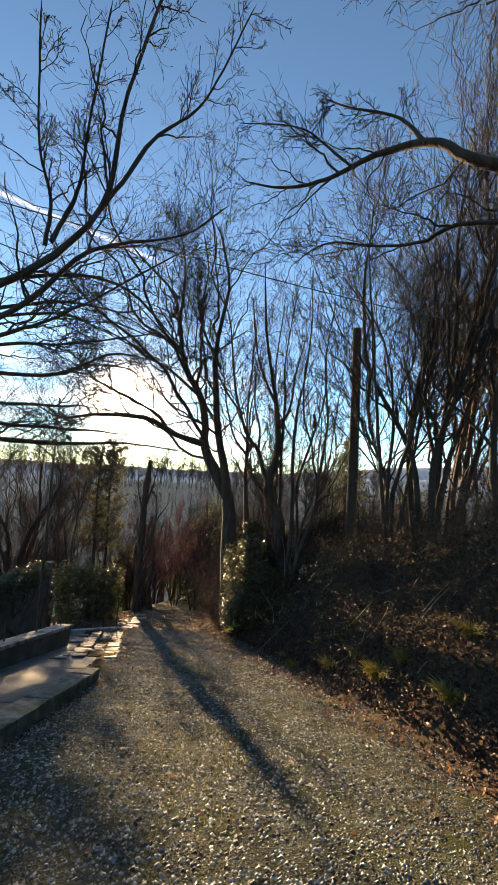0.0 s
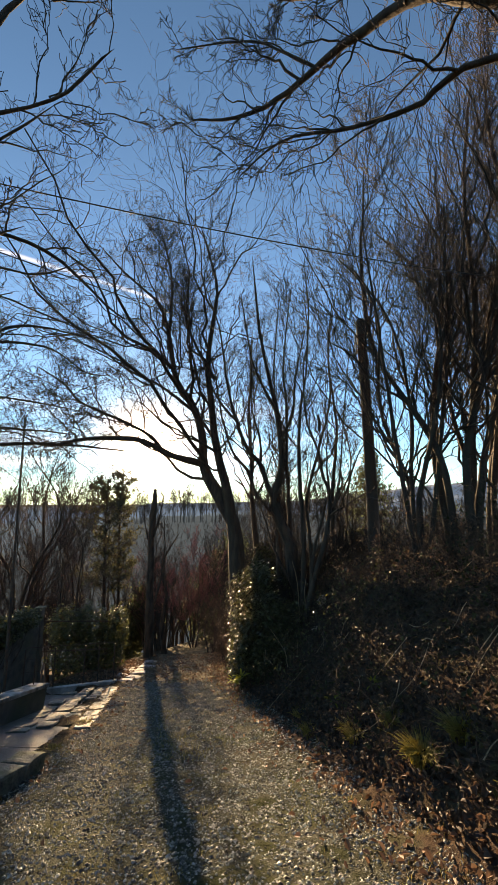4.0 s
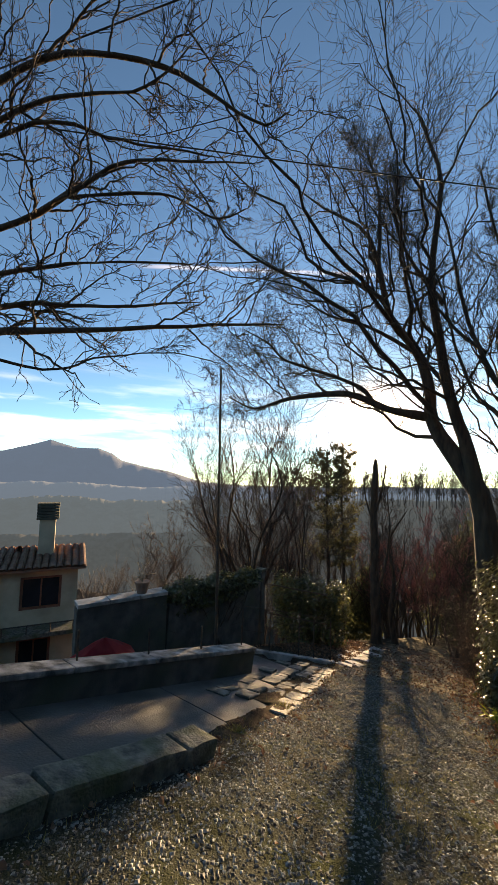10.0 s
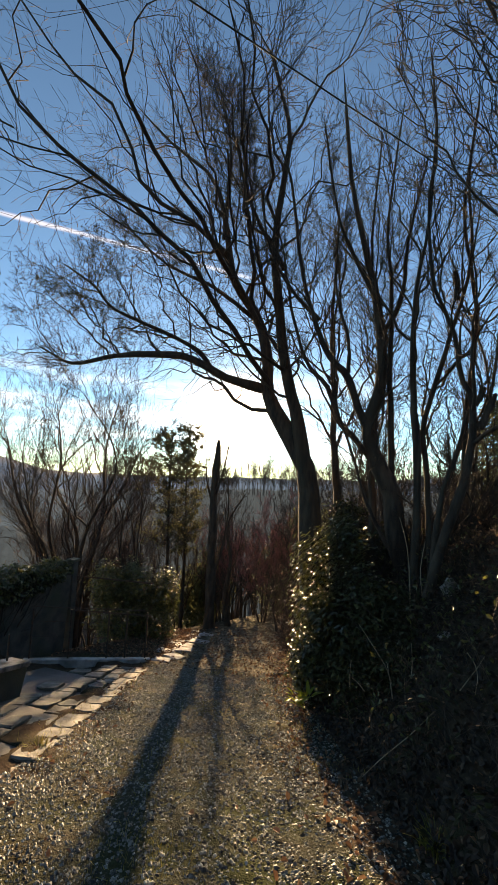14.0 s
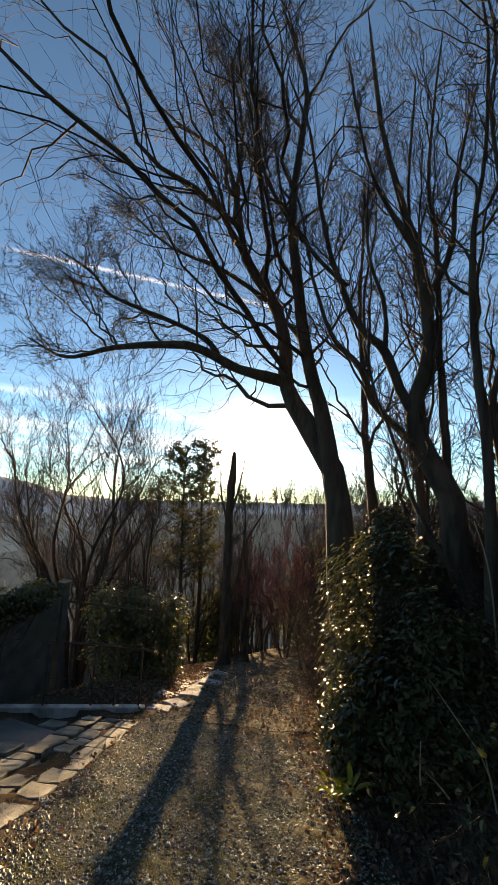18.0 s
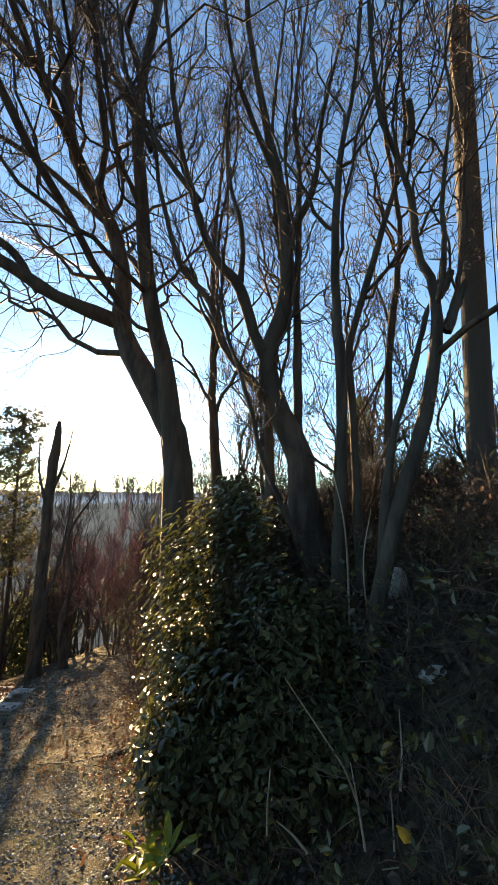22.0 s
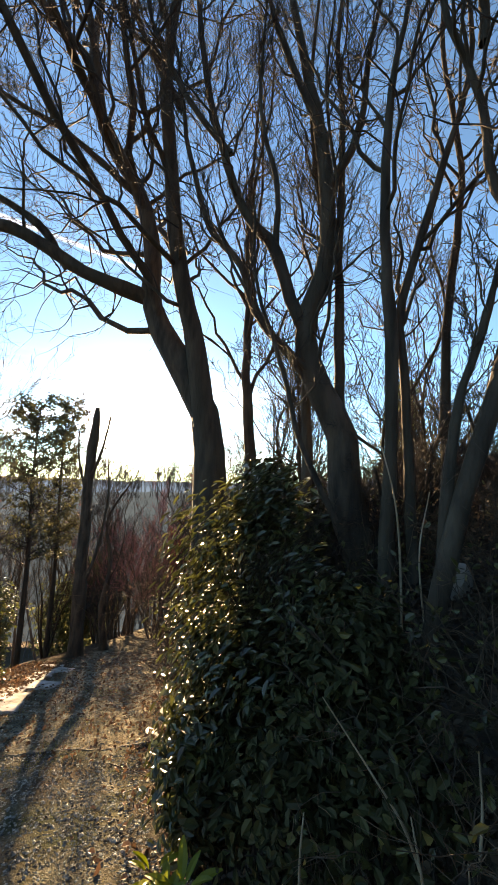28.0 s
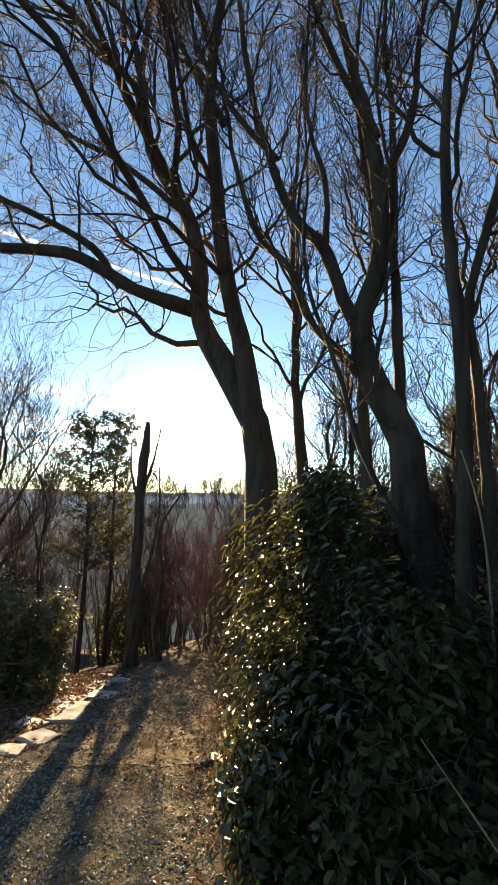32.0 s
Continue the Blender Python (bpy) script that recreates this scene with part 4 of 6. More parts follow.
# ---- posts and cable ----
def stub_pole():
    foot = (3.3, 12.0, -1.1)
    top = thing("wooden_pole", "thick weathered wooden pole with a rough sawn top", "pole", foot)
    P = curve([(0, 0, 0), (0.0, 0.0, 2.4), (-0.05, -0.05, 5.0), (-0.12, -0.12, 7.35)], 20)
    R = np.linspace(0.17, 0.13, 20)
    v, f = tubes([(P[None], R[None], 16)])
    part("shaft", array_mesh("shaft", v, f, OLDWOOD), parent=top)
    bm = bmesh.new()
    rod(bm, (-0.12, -0.12, 7.32), (-0.115, -0.12, 7.38), 0.13, 0.1, 16)
    part("sawn_end", bm, OLDWOOD, top)
    c = np.array([curve([(0.14, -0.1, 6.9), (0.28, -0.2, 5.6), (0.2, -0.2, 4.2), (0.3, -0.1, 2.5)], 14), curve([(-0.28, -0.2, 7.6), (-0.36, -0.3, 6.2), (-0.2, -0.2, 5.2), (-0.5, -0.2, 4.0)], 14)])
    v, f = tubes([(c, np.full((2, 14), 0.009), 5)])
    part("climbing_stem", array_mesh("climbing_stem", v, f, DRYSTEM), parent=top)
    for z in (6.85, 6.45):
        bm = bmesh.new()
        rod(bm, (-0.11, -0.11, z), (-0.11, -0.11, z + 0.035), 0.143, 0.143, 16)
        part("iron_band", bm, IRON, top, "rusted iron band")
    bm = bmesh.new()
    box(bm, (-0.29, -0.2, 6.62), (0.035, 0.05, 0.62), bevel=0.008)
    bracket = part("bracket", bm, IRON, top, "upright rusted bracket")
    for z in (6.4, 6.85):
        bm = bmesh.new()
        rod(bm, (-0.3, -0.2, z), (-0.11, -0.12, z), 0.012)
        part("bolt", bm, IRON, bracket)
    w = curve([(0.06, -0.2, 7.0), (0.1, -0.22, 5.5), (0.13, -0.22, 3.8), (0.17, -0.2, 1.6)], 16)
    v, f = tubes([(w[None], np.full((1, 16), 0.007), 5)])
    part("earth_wire", array_mesh("earth_wire", v, f, CABLE), parent=top, label="thin black wire down the pole")


stub_pole()


tree("straight broken-topped tree with thin twigs beside the lane", [
    ([(-5.36, 20.4, -6.6), (-5.36, 20.4, -3.0), (-5.33, 20.38, -0.5), (-5.25, 20.36, 1.7)], 0.22, 0.13),
    ([(-5.35, 20.4, -4.2), (-4.95, 20.5, -2.9), (-4.75, 20.5, -1.4), (-4.8, 20.5, 0.2)], 0.07, 0.02),
    ([(-5.31, 20.38, -0.7), (-5.05, 20.5, 0.3), (-4.85, 20.5, 1.5)], 0.065, 0.02),
    ([(-5.33, 20.38, -1.4), (-5.66, 20.3, -0.3), (-5.8, 20.3, 0.9)], 0.055, 0.02),
], 77, (11, 6, 4), (0.2, 0.45, 0.5), up=0.2, rmin=0.004, u0=0.3, angle=(28, 65), tip=0.55)


def cable(label, ends):
    P = curve(ends, 40)
    v, f = tubes([(P[None], np.full((1, 40), 0.008), 6)])
    tagged(new("overhead_cable", array_mesh("overhead_cable", v, f, CABLE)), label, "cable")


cable("thin black overhead cable strung to the wooden pole", [(-20.0, -11.0, 5.2), (-6.0, 2.76, 4.5), (2.0, 10.68, 4.46), (3.25, 11.9, 4.5)])
cable("thin black overhead cable crossing above the lane", [(-22.0, -1.3, 6.2), (-6.0, 3.9, 4.98), (2.0, 6.5, 4.61), (9.0, 8.8, 5.0)])


# ---- trees along the lane ----
def hanging_twigs():
    """Thin forked twigs that droop from the long limb."""
    rng = np.random.default_rng(17)
    out = []
    for x, y, z in ((-2.1, 13.8, 2.4), (-2.5, 13.7, 2.5), (-2.9, 13.55, 2.68), (-3.3, 13.4, 2.88), (-3.7, 13.28, 3.03), (-4.2, 13.18, 3.05), (-4.8, 13.06, 3.03), (-5.5, 12.92, 3.0)):
        p, d, pts = np.array([x, y, z]), np.array([-0.12, rng.normal() * 0.05, -0.16]), []
        for k in range(9):
            pts.append(tuple(p))
            p = p + d + rng.normal(size=3) * 0.04
            d = d + np.array([-0.012, rng.normal() * 0.02, 0.024]) + rng.normal(size=3) * 0.012
        out.append((pts, rng.uniform(0.007, 0.011), 0.0025, True))
        for k in (2, 3, 5, 6):
            q, e, fork = np.array(pts[k]), np.array([rng.uniform(-0.16, 0.05), rng.normal() * 0.06, rng.uniform(-0.14, 0.04)]), []
            for j in range(4):
                fork.append(tuple(q))
                q = q + e + rng.normal(size=3) * 0.025
            out.append((fork, 0.0045, 0.002, True))
    return out


tree("leaning bare tree with a long limb over the lane", [
    ([(-0.35, 13.9, -3.6), (-0.57, 13.9, -1.3), (-0.63, 13.9, 0.18), (-1.2, 13.9, 1.31), (-1.69, 13.9, 2.17), (-1.77, 13.9, 3.05), (-2.05, 13.9, 4.13), (-2.69, 13.8, 5.18), (-2.96, 13.7, 6.54), (-3.29, 13.6, 7.86), (-4.38, 13.45, 8.91), (-5.67, 13.22, 10.3)], 0.28, 0.018),
    ([(-2.93, 13.72, 6.3), (-2.86, 13.77, 8.85), (-3.26, 13.63, 10.76)], 0.07, 0.02),
    ([(-0.4, 13.9, -2.2), (-0.57, 13.8, 0.07), (-0.78, 13.69, 1.49), (-0.99, 13.57, 2.5), (-1.15, 13.4, 3.77), (-1.27, 13.1, 5.46), (-1.1, 12.9, 6.75), (-0.95, 12.7, 8.05), (-1.4, 12.6, 9.9)], 0.2, 0.03),
    ([(-1.75, 13.9, 2.36), (-2.67, 13.58, 2.57), (-3.74, 13.26, 3.05), (-5.39, 12.94, 3.02), (-6.47, 12.62, 2.78), (-7.34, 12.3, 3.22)], 0.125, 0.02),
    ([(-2.94, 13.6, 2.66), (-3.32, 13.34, 3.23), (-4.38, 13.08, 3.76), (-5.42, 12.82, 4.23), (-5.88, 12.56, 4.77), (-6.65, 12.3, 5.29)], 0.07, 0.018),
    ([(-2.1, 13.9, 4.2), (-3.2, 13.6, 5.0), (-4.4, 13.3, 5.6), (-5.6, 13.1, 6.8)], 0.06, 0.018),
    ([(-1.2, 13.2, 5.0), (-2.0, 13.0, 6.6), (-2.3, 12.9, 8.4)], 0.06, 0.018),
    *hanging_twigs(),
], 21, (15, 9, 6, 3), (0.4, 0.48, 0.5, 0.5), up=0.16, floor=1.7, rmin=0.0034, angle=(28, 70), u0=0.3)

tree("many-stemmed dark bare tree behind the laurel", [
    ([(1.45, 12.2, -2.3), (1.37, 12.2, -1.35), (1.19, 12.2, -0.93), (1.05, 12.2, 0.02), (0.79, 12.2, 0.6), (0.66, 12.2, 1.19), (0.83, 12.2, 1.71), (0.91, 12.2, 2.14), (0.89, 12.2, 3.1), (0.79, 12.2, 3.92), (0.6, 12.2, 4.77), (0.32, 12.2, 6.17), (0.1, 12.1, 8.6)], 0.21, 0.03),
    ([(0.7, 12.2, 1.1), (0.42, 12.2, 1.81), (0.3, 12.2, 2.2), (-0.05, 12.2, 2.66), (-0.3, 12.15, 3.31), (-0.52, 12.1, 4.15), (-0.68, 12.05, 5.04), (-0.85, 12.0, 6.17), (-1.3, 11.9, 7.6)], 0.085, 0.016),
    ([(1.1, 12.25, -0.3), (1.07, 12.3, 0.5), (1.05, 12.3, 1.23), (1.05, 12.3, 1.84), (1.02, 12.3, 2.46), (1.03, 12.3, 3.69), (0.97, 12.3, 4.81), (1.08, 12.3, 6.11), (1.3, 12.3, 7.8)], 0.075, 0.016),
    ([(0.9, 12.2, 0.35), (0.5, 12.25, 0.92), (0.13, 12.3, 1.4), (-0.15, 12.3, 2.13), (-0.5, 12.3, 2.54), (-0.75, 12.3, 3.35), (-0.91, 12.3, 4.19), (-1.07, 12.3, 5.17), (-1.6, 12.3, 6.6)], 0.065, 0.014),
    ([(0.86, 12.2, 2.9), (1.2, 12.1, 3.6), (1.35, 12.0, 4.7), (1.7, 11.9, 6.2)], 0.06, 0.014),
    ([(0.85, 12.2, 3.5), (0.3, 12.0, 4.6), (0.0, 11.8, 5.6), (-0.2, 11.7, 7.0)], 0.055, 0.014),
    ([(1.0, 12.0, -0.9), (0.62, 11.95, -0.1), (0.4, 11.9, 0.7), (0.1, 11.9, 1.6), (0.05, 11.9, 2.6)], 0.04, 0.012),
    ([(0.28, 12.2, 2.24), (0.26, 12.1, 2.9), (0.05, 12.0, 3.8), (0.1, 11.9, 5.2)], 0.045, 0.012),
    ([(-0.3, 12.15, 3.31), (-0.85, 12.0, 3.9), (-1.3, 11.9, 4.8), (-1.5, 11.8, 6.0)], 0.04, 0.012),
], 28, (13, 8, 6), (0.2, 0.48, 0.5), up=0.22, angle=(22, 60), floor=-0.2, rmin=0.0026, u0=0.3)

tree("forked bare tree on the bank with crooked stems", [
    ([(1.35, 10.6, -1.9), (1.42, 10.6, -1.17), (1.63, 10.6, -0.39), (1.83, 10.6, 0.21), (2.0, 10.6, 0.9), (1.98, 10.6, 1.4), (1.86, 10.6, 1.8), (1.76, 10.6, 2.32), (1.5, 10.6, 3.11), (1.45, 10.7, 4.3), (1.6, 10.9, 5.6), (1.5, 11.1, 7.0)], 0.075, 0.012),
    ([(1.46, 10.7, -1.1), (1.56, 10.7, -0.04), (1.74, 10.7, 0.65), (1.9, 10.7, 1.28)], 0.045, 0.022),
    ([(1.34, 11.5, -1.5), (1.34, 11.5, -0.76), (1.35, 11.5, 0.8), (1.28, 11.5, 1.75), (1.27, 11.5, 3.07), (1.48, 11.5, 4.55), (1.59, 11.5, 6.16), (1.5, 11.6, 8.0)], 0.075, 0.014),
    ([(1.59, 11.5, -1.4), (1.59, 11.5, -0.82), (1.56, 11.5, 0.42), (1.51, 11.5, 1.21), (1.86, 11.5, 2.45), (2.26, 11.5, 3.98), (2.3, 11.6, 5.6), (2.5, 11.7, 7.2)], 0.065, 0.014),
    ([(2.0, 10.6, 1.0), (2.12, 10.6, 1.3), (2.2, 10.6, 1.75), (2.35, 10.7, 3.2), (2.6, 10.9, 5.2)], 0.03, 0.01),
    ([(2.3, 12.3, -1.2), (2.25, 12.3, 1.0), (2.45, 12.3, 3.2), (2.3, 12.4, 5.2), (2.6, 12.5, 7.4)], 0.07, 0.014),
    ([(0.75, 12.6, -2.0), (0.7, 12.6, 0.6), (0.85, 12.6, 2.6), (0.6, 12.7, 4.6), (0.75, 12.7, 7.6)], 0.075, 0.014),
    ([(1.76, 10.62, 2.83), (1.77, 10.62, 3.06), (1.73, 10.58, 3.24)], 0.040, 0.032, True),
    ([(1.98, 10.62, 1.32), (2.06, 10.62, 1.47), (2.09, 10.58, 1.57)], 0.045, 0.036, True),
    ([(2.05, 10.62, 1.0), (2.15, 10.62, 1.26), (2.22, 10.58, 1.48)], 0.040, 0.032, True),
], 23, (12, 7, 6), (0.24, 0.48, 0.5), up=0.2, floor=-0.5, rmin=0.0026, angle=(22, 60), u0=0.3)

tree("slender bare tree rising beyond the leaning tree", [
    ([(0.1, 14.5, -3.4), (0.05, 14.5, -0.53), (-0.07, 14.5, 1.0), (-0.12, 14.5, 2.41), (-0.2, 14.5, 3.25), (-0.11, 14.5, 4.9), (0.0, 14.5, 7.4)], 0.12, 0.02),
], 24, (12, 7, 5), (0.35, 0.45, 0.5), up=0.35)


def grown(foot, tall, lean, r, seed, stems=1, spread=0.5, label="", counts=(12, 6, 5), twig=None, group="", up=0.35, leaves=0, rmin=0.0048):
    rng = np.random.default_rng(seed)
    limbs = []
    for k in range(stems):
        a = rng.uniform(0, 2 * math.pi)
        s = spread * rng.uniform(0.5, 1.2) if stems > 1 else 0
        h = tall * rng.uniform(0.75, 1.05)
        d = np.array([math.cos(a) * s + lean[0], math.sin(a) * s + lean[1], 0])
        f0 = np.array(foot) + np.array([math.cos(a), math.sin(a), 0]) * (r * 1.2 if stems > 1 else 0)
        c = [tuple(f0 + d * q ** 1.3 + np.array([rng.normal() * 0.06 * h * q, rng.normal() * 0.06 * h * q, h * q])) for q in (0, 0.25, 0.5, 0.75, 1)]
        limbs.append((c, r * rng.uniform(0.7, 1.1), 0.018))
    return tree(label, limbs, seed, counts, (0.36, 0.45, 0.5, 0.5)[:len(counts)], up=up, twig=twig, group=group, limb_sides=7, u0=0.2, angle=(20, 55), rmin=rmin, leaves=leaves)


def on(x, y, sink=0.25):
    return (x, y, float(height(x, y)) - sink)


# coppiced trees of the wooded bank
for k, (x, y, tall, r, st, sp) in enumerate(((3.5, 9.2, 7.5, 0.065, 5, 1.0), (4.3, 9.2, 10.5, 0.12, 6, 1.3), (6.0, 11.5, 10.5, 0.12, 5, 1.4), (5.6, 8.2, 10.0, 0.1, 4, 1.2), (2.9, 15.5, 6.0, 0.06, 3, 0.8),
                                         (1.4, 16.6, 6.5, 0.07, 3, 0.8), (0.6, 18.0, 7.5, 0.08, 3, 0.9), (7.2, 8.0, 9.5, 0.11, 4, 1.3), (7.5, 13.5, 9.5, 0.1, 4, 1.3))):
    grown(on(x, y), tall, (0.2, 0), r, 100 + k, st, sp, "bare coppiced tree of many upright stems on the bank", (12, 8, 6) if k < 4 else (10, 7, 5), group="bank trees")

# thinner wood beyond
for k in range(16):
    rng0 = random.Random(500 + k)
    x, y = rng0.uniform(-0.5, 13), rng0.uniform(18, 34)
    grown(on(x, y), rng0.uniform(4.5, 6.5), (0, 0), 0.06, 200 + k, 2, 0.7, "thin bare tree in the wood below the bank", (8, 5, 4), group="far wood")

# trees of the garden and the valley side
for k, (x, y, tall, r, st, sp) in enumerate(((-12.3, 20.4, 12.2, 0.19, 7, 3.4), (-9.3, 21.5, 9.0, 0.09, 3, 1.6), (-14.5, 21.0, 7.5, 0.09, 3, 1.6), (-16.5, 17.5, 6.5, 0.1, 3, 2.0), (-13.0, 25.5, 9.0, 0.08, 3, 1.4))):
    grown(on(x, y), tall, (0, 0), r, 300 + k, st, sp, "bare garden tree with spreading upright branches", (13, 9, 7), twig=REDTWIG, group="garden trees", leaves=700 if k < 2 else 250)
for k, (x, y, tall, r, st) in enumerate(((-6.3, 26.2, 6.6, 0.1, 3), (-5.9, 27.5, 5.8, 0.09, 3), (-7.5, 29.6, 8.6, 0.1, 3), (-3.0, 28.5, 8.0, 0.07, 3), (-1.6, 30, 9.0, 0.07, 3), (-0.2, 27, 7.5, 0.06, 3), (-20, 22, 6.0, 0.07, 3), (-18, 27, 7.5, 0.07, 3), (-24, 19, 5.5, 0.07, 3),
                                        (-11.5, 31, 10.0, 0.08, 3), (-4.4, 33, 9.0, 0.08, 3), (1.5, 25, 7.0, 0.06, 3), (-15, 31, 9.5, 0.07, 3), (-4.95, 21.8, 8.3, 0.19, 1))):
    grown(on(x, y), tall, (0, 0), r, 340 + k, st, 1.0, "twiggy bare tree at the foot of the lane", (9, 5, 3) if k in (0, 1, 13) else (10, 6, 4), twig=REDTWIG, group="foot of lane trees", leaves=300 if k == 0 else 0)
for k, (x, y, tall) in enumerate(((-3.4, 30.6, 6.6), (-5.6, 31.2, 6.4), (-6.6, 33.2, 7.4), (-9.4, 32.6, 7.0), (-8.3, 29.4, 5.2), (-10.8, 28.8, 6.6), (-12.2, 27.0, 7.0), (-3.0, 26.4, 4.4), (-1.6, 23.0, 4.6), (-2.4, 25.4, 3.0), (-13.6, 23.6, 6.2), (-10.9, 22.6, 5.0), (-0.4, 21.0, 4.6), (-2.6, 21.4, 2.4), (-6.0, 24.0, 2.6))):
    grown(on(x, y), tall, (0, 0), 0.065, 1300 + k, 4, 1.5, "dense twiggy thicket tree closing the foot of the lane", (9, 7, 4), group="thicket trees")
young_pine("young pine drawn with sparse olive leaves beyond the gate", on(-9.14, 23.6, 0.2), 2.3, 2.0, 41)
# second pine added to widen the first one's shadow over the kerb
young_pine("young pine standing close behind its neighbour", on(-9.35, 26.2, 0.2), 2.9, 1.15, 44)
conifer("dark conifer behind the bank", (6.3, 24.0, -3.6), 7.7, 2.6, 42, n=5000)
conifer("dark conifer behind the bank", (10.4, 24.0, -3.4), 4.7, 2.0, 43, n=3500)

# the two trees whose boughs hang in from both sides
CROTCH = (-4.3, 3.4, 2.2)
tree("large bare tree whose long boughs reach over the lane", [
    ([(-4.75, 2.6, -2.6), (-4.7, 2.8, 0.0), CROTCH], 0.24, 0.15),
    ([CROTCH, (-3.2, 4.1, 1.75), (-2.38, 4.51, 1.71), (-1.71, 5.12, 1.79), (-0.92, 5.48, 1.74)], 0.046, 0.006),
    ([CROTCH, (-3.2, 4.1, 1.9), (-2.38, 4.5, 1.87), (-1.99, 4.89, 1.91), (-1.38, 5.12, 1.86)], 0.034, 0.005),
    ([CROTCH, (-3.2, 4.1, 2.15), (-2.38, 4.49, 2.16), (-2.08, 4.74, 2.21), (-1.38, 5.11, 2.12)], 0.030, 0.005),
    ([CROTCH, (-3.2, 4.1, 2.4), (-2.39, 4.48, 2.56), (-1.96, 4.76, 2.9), (-1.62, 5.04, 2.99), (-1.13, 5.33, 2.92)], 0.034, 0.005),
    ([(-2.22, 4.62, 2.7), (-1.77, 5.1, 2.82), (-1.42, 5.31, 2.6), (-1.13, 5.34, 2.57)], 0.013, 0.005),
    ([CROTCH, (-3.2, 4.0, 3.0), (-2.4, 4.45, 3.38), (-1.8, 4.87, 3.48), (-1.4, 5.0, 3.7)], 0.034, 0.005),
    ([CROTCH, (-3.2, 4.0, 2.95), (-2.4, 4.45, 3.28), (-2.01, 4.85, 3.24), (-1.27, 5.22, 2.98)], 0.030, 0.005),
    ([CROTCH, (-3.3, 4.0, 3.3), (-2.41, 4.44, 3.78), (-1.84, 5.04, 3.92), (-1.17, 5.43, 3.4), (-0.88, 5.51, 3.38)], 0.039, 0.005),
    ([CROTCH, (-3.0, 3.2, 2.7), (-2.12, 3.16, 3.12), (-1.5, 3.31, 3.9), (-1.3, 3.14, 4.87), (-1.0, 3.1, 6.0)], 0.055, 0.01),
    ([(-1.89, 3.24, 3.45), (-1.71, 3.23, 3.89), (-1.59, 3.07, 4.39), (-1.4, 2.9, 5.4)], 0.024, 0.006),
    ([(-1.93, 3.22, 3.4), (-1.87, 3.11, 3.75), (-1.87, 2.86, 4.1), (-1.8, 2.6, 5.0)], 0.019, 0.006),
    ([(-1.55, 3.4, 3.9), (-1.14, 3.53, 4.75), (-0.67, 3.48, 5.14), (-0.2, 3.3, 6.0)], 0.025, 0.006),
    ([CROTCH, (-3.0, 3.2, 2.4), (-2.1, 3.18, 2.75), (-1.51, 3.3, 3.43), (-0.67, 3.4, 3.69), (-0.24, 3.37, 3.97)], 0.039, 0.006),
    ([CROTCH, (-3.0, 3.2, 2.3), (-2.09, 3.19, 2.59), (-1.67, 3.25, 2.83), (-0.64, 3.28, 3.51)], 0.033, 0.006),
    ([CROTCH, (-3.0, 3.2, 2.3), (-2.08, 3.2, 2.5), (-1.65, 3.26, 2.55), (-0.7, 3.26, 2.75)], 0.025, 0.006),
    ([CROTCH, (-3.6, 5.0, 1.75), (-3.49, 5.69, 2.0), (-2.9, 6.2, 2.1), (-2.4, 6.6, 1.95)], 0.018, 0.004),
], 31, (14, 7, 4), (0.22, 0.38, 0.45), up=0.08, angle=(25, 65), floor=0.9, rmin=0.002, u0=0.3)
tree("bare tree on the bank with a low bough over the lane", [
    ([(5.0, 3.4, 0.4), (4.8, 3.6, 2.5), (4.5, 3.8, 4.6), (4.4, 3.9, 8.0)], 0.22, 0.1),
    ([(4.5, 3.8, 4.4), (3.3, 3.9, 4.9), (2.27, 4.04, 5.22), (1.92, 4.25, 5.55), (1.45, 4.65, 5.75), (0.95, 4.95, 5.65), (0.55, 5.2, 5.68), (0.0, 5.4, 5.75), (-0.45, 5.5, 5.9)], 0.075, 0.01),
    ([(1.85, 4.28, 5.6), (1.57, 4.5, 6.1), (1.04, 4.8, 6.5), (0.71, 5.0, 6.8)], 0.028, 0.007),
    ([(1.14, 4.85, 5.7), (0.77, 4.95, 6.1), (0.37, 5.1, 6.5), (-0.5, 5.2, 6.6)], 0.022, 0.006),
    ([(4.6, 3.7, 3.9), (3.4, 3.5, 4.1), (2.1, 3.75, 4.25), (1.7, 3.95, 4.15), (1.3, 4.1, 4.15), (0.7, 4.3, 4.25), (0.3, 4.4, 4.0)], 0.035, 0.006),
    ([(4.45, 3.85, 6.4), (3.0, 3.9, 7.4), (1.8, 4.2, 7.9), (0.6, 4.3, 8.6)], 0.07, 0.012),
], 32, (13, 7, 5), (0.26, 0.45, 0.5), up=0.05, angle=(22, 60), floor=3.3, rmin=0.0026)

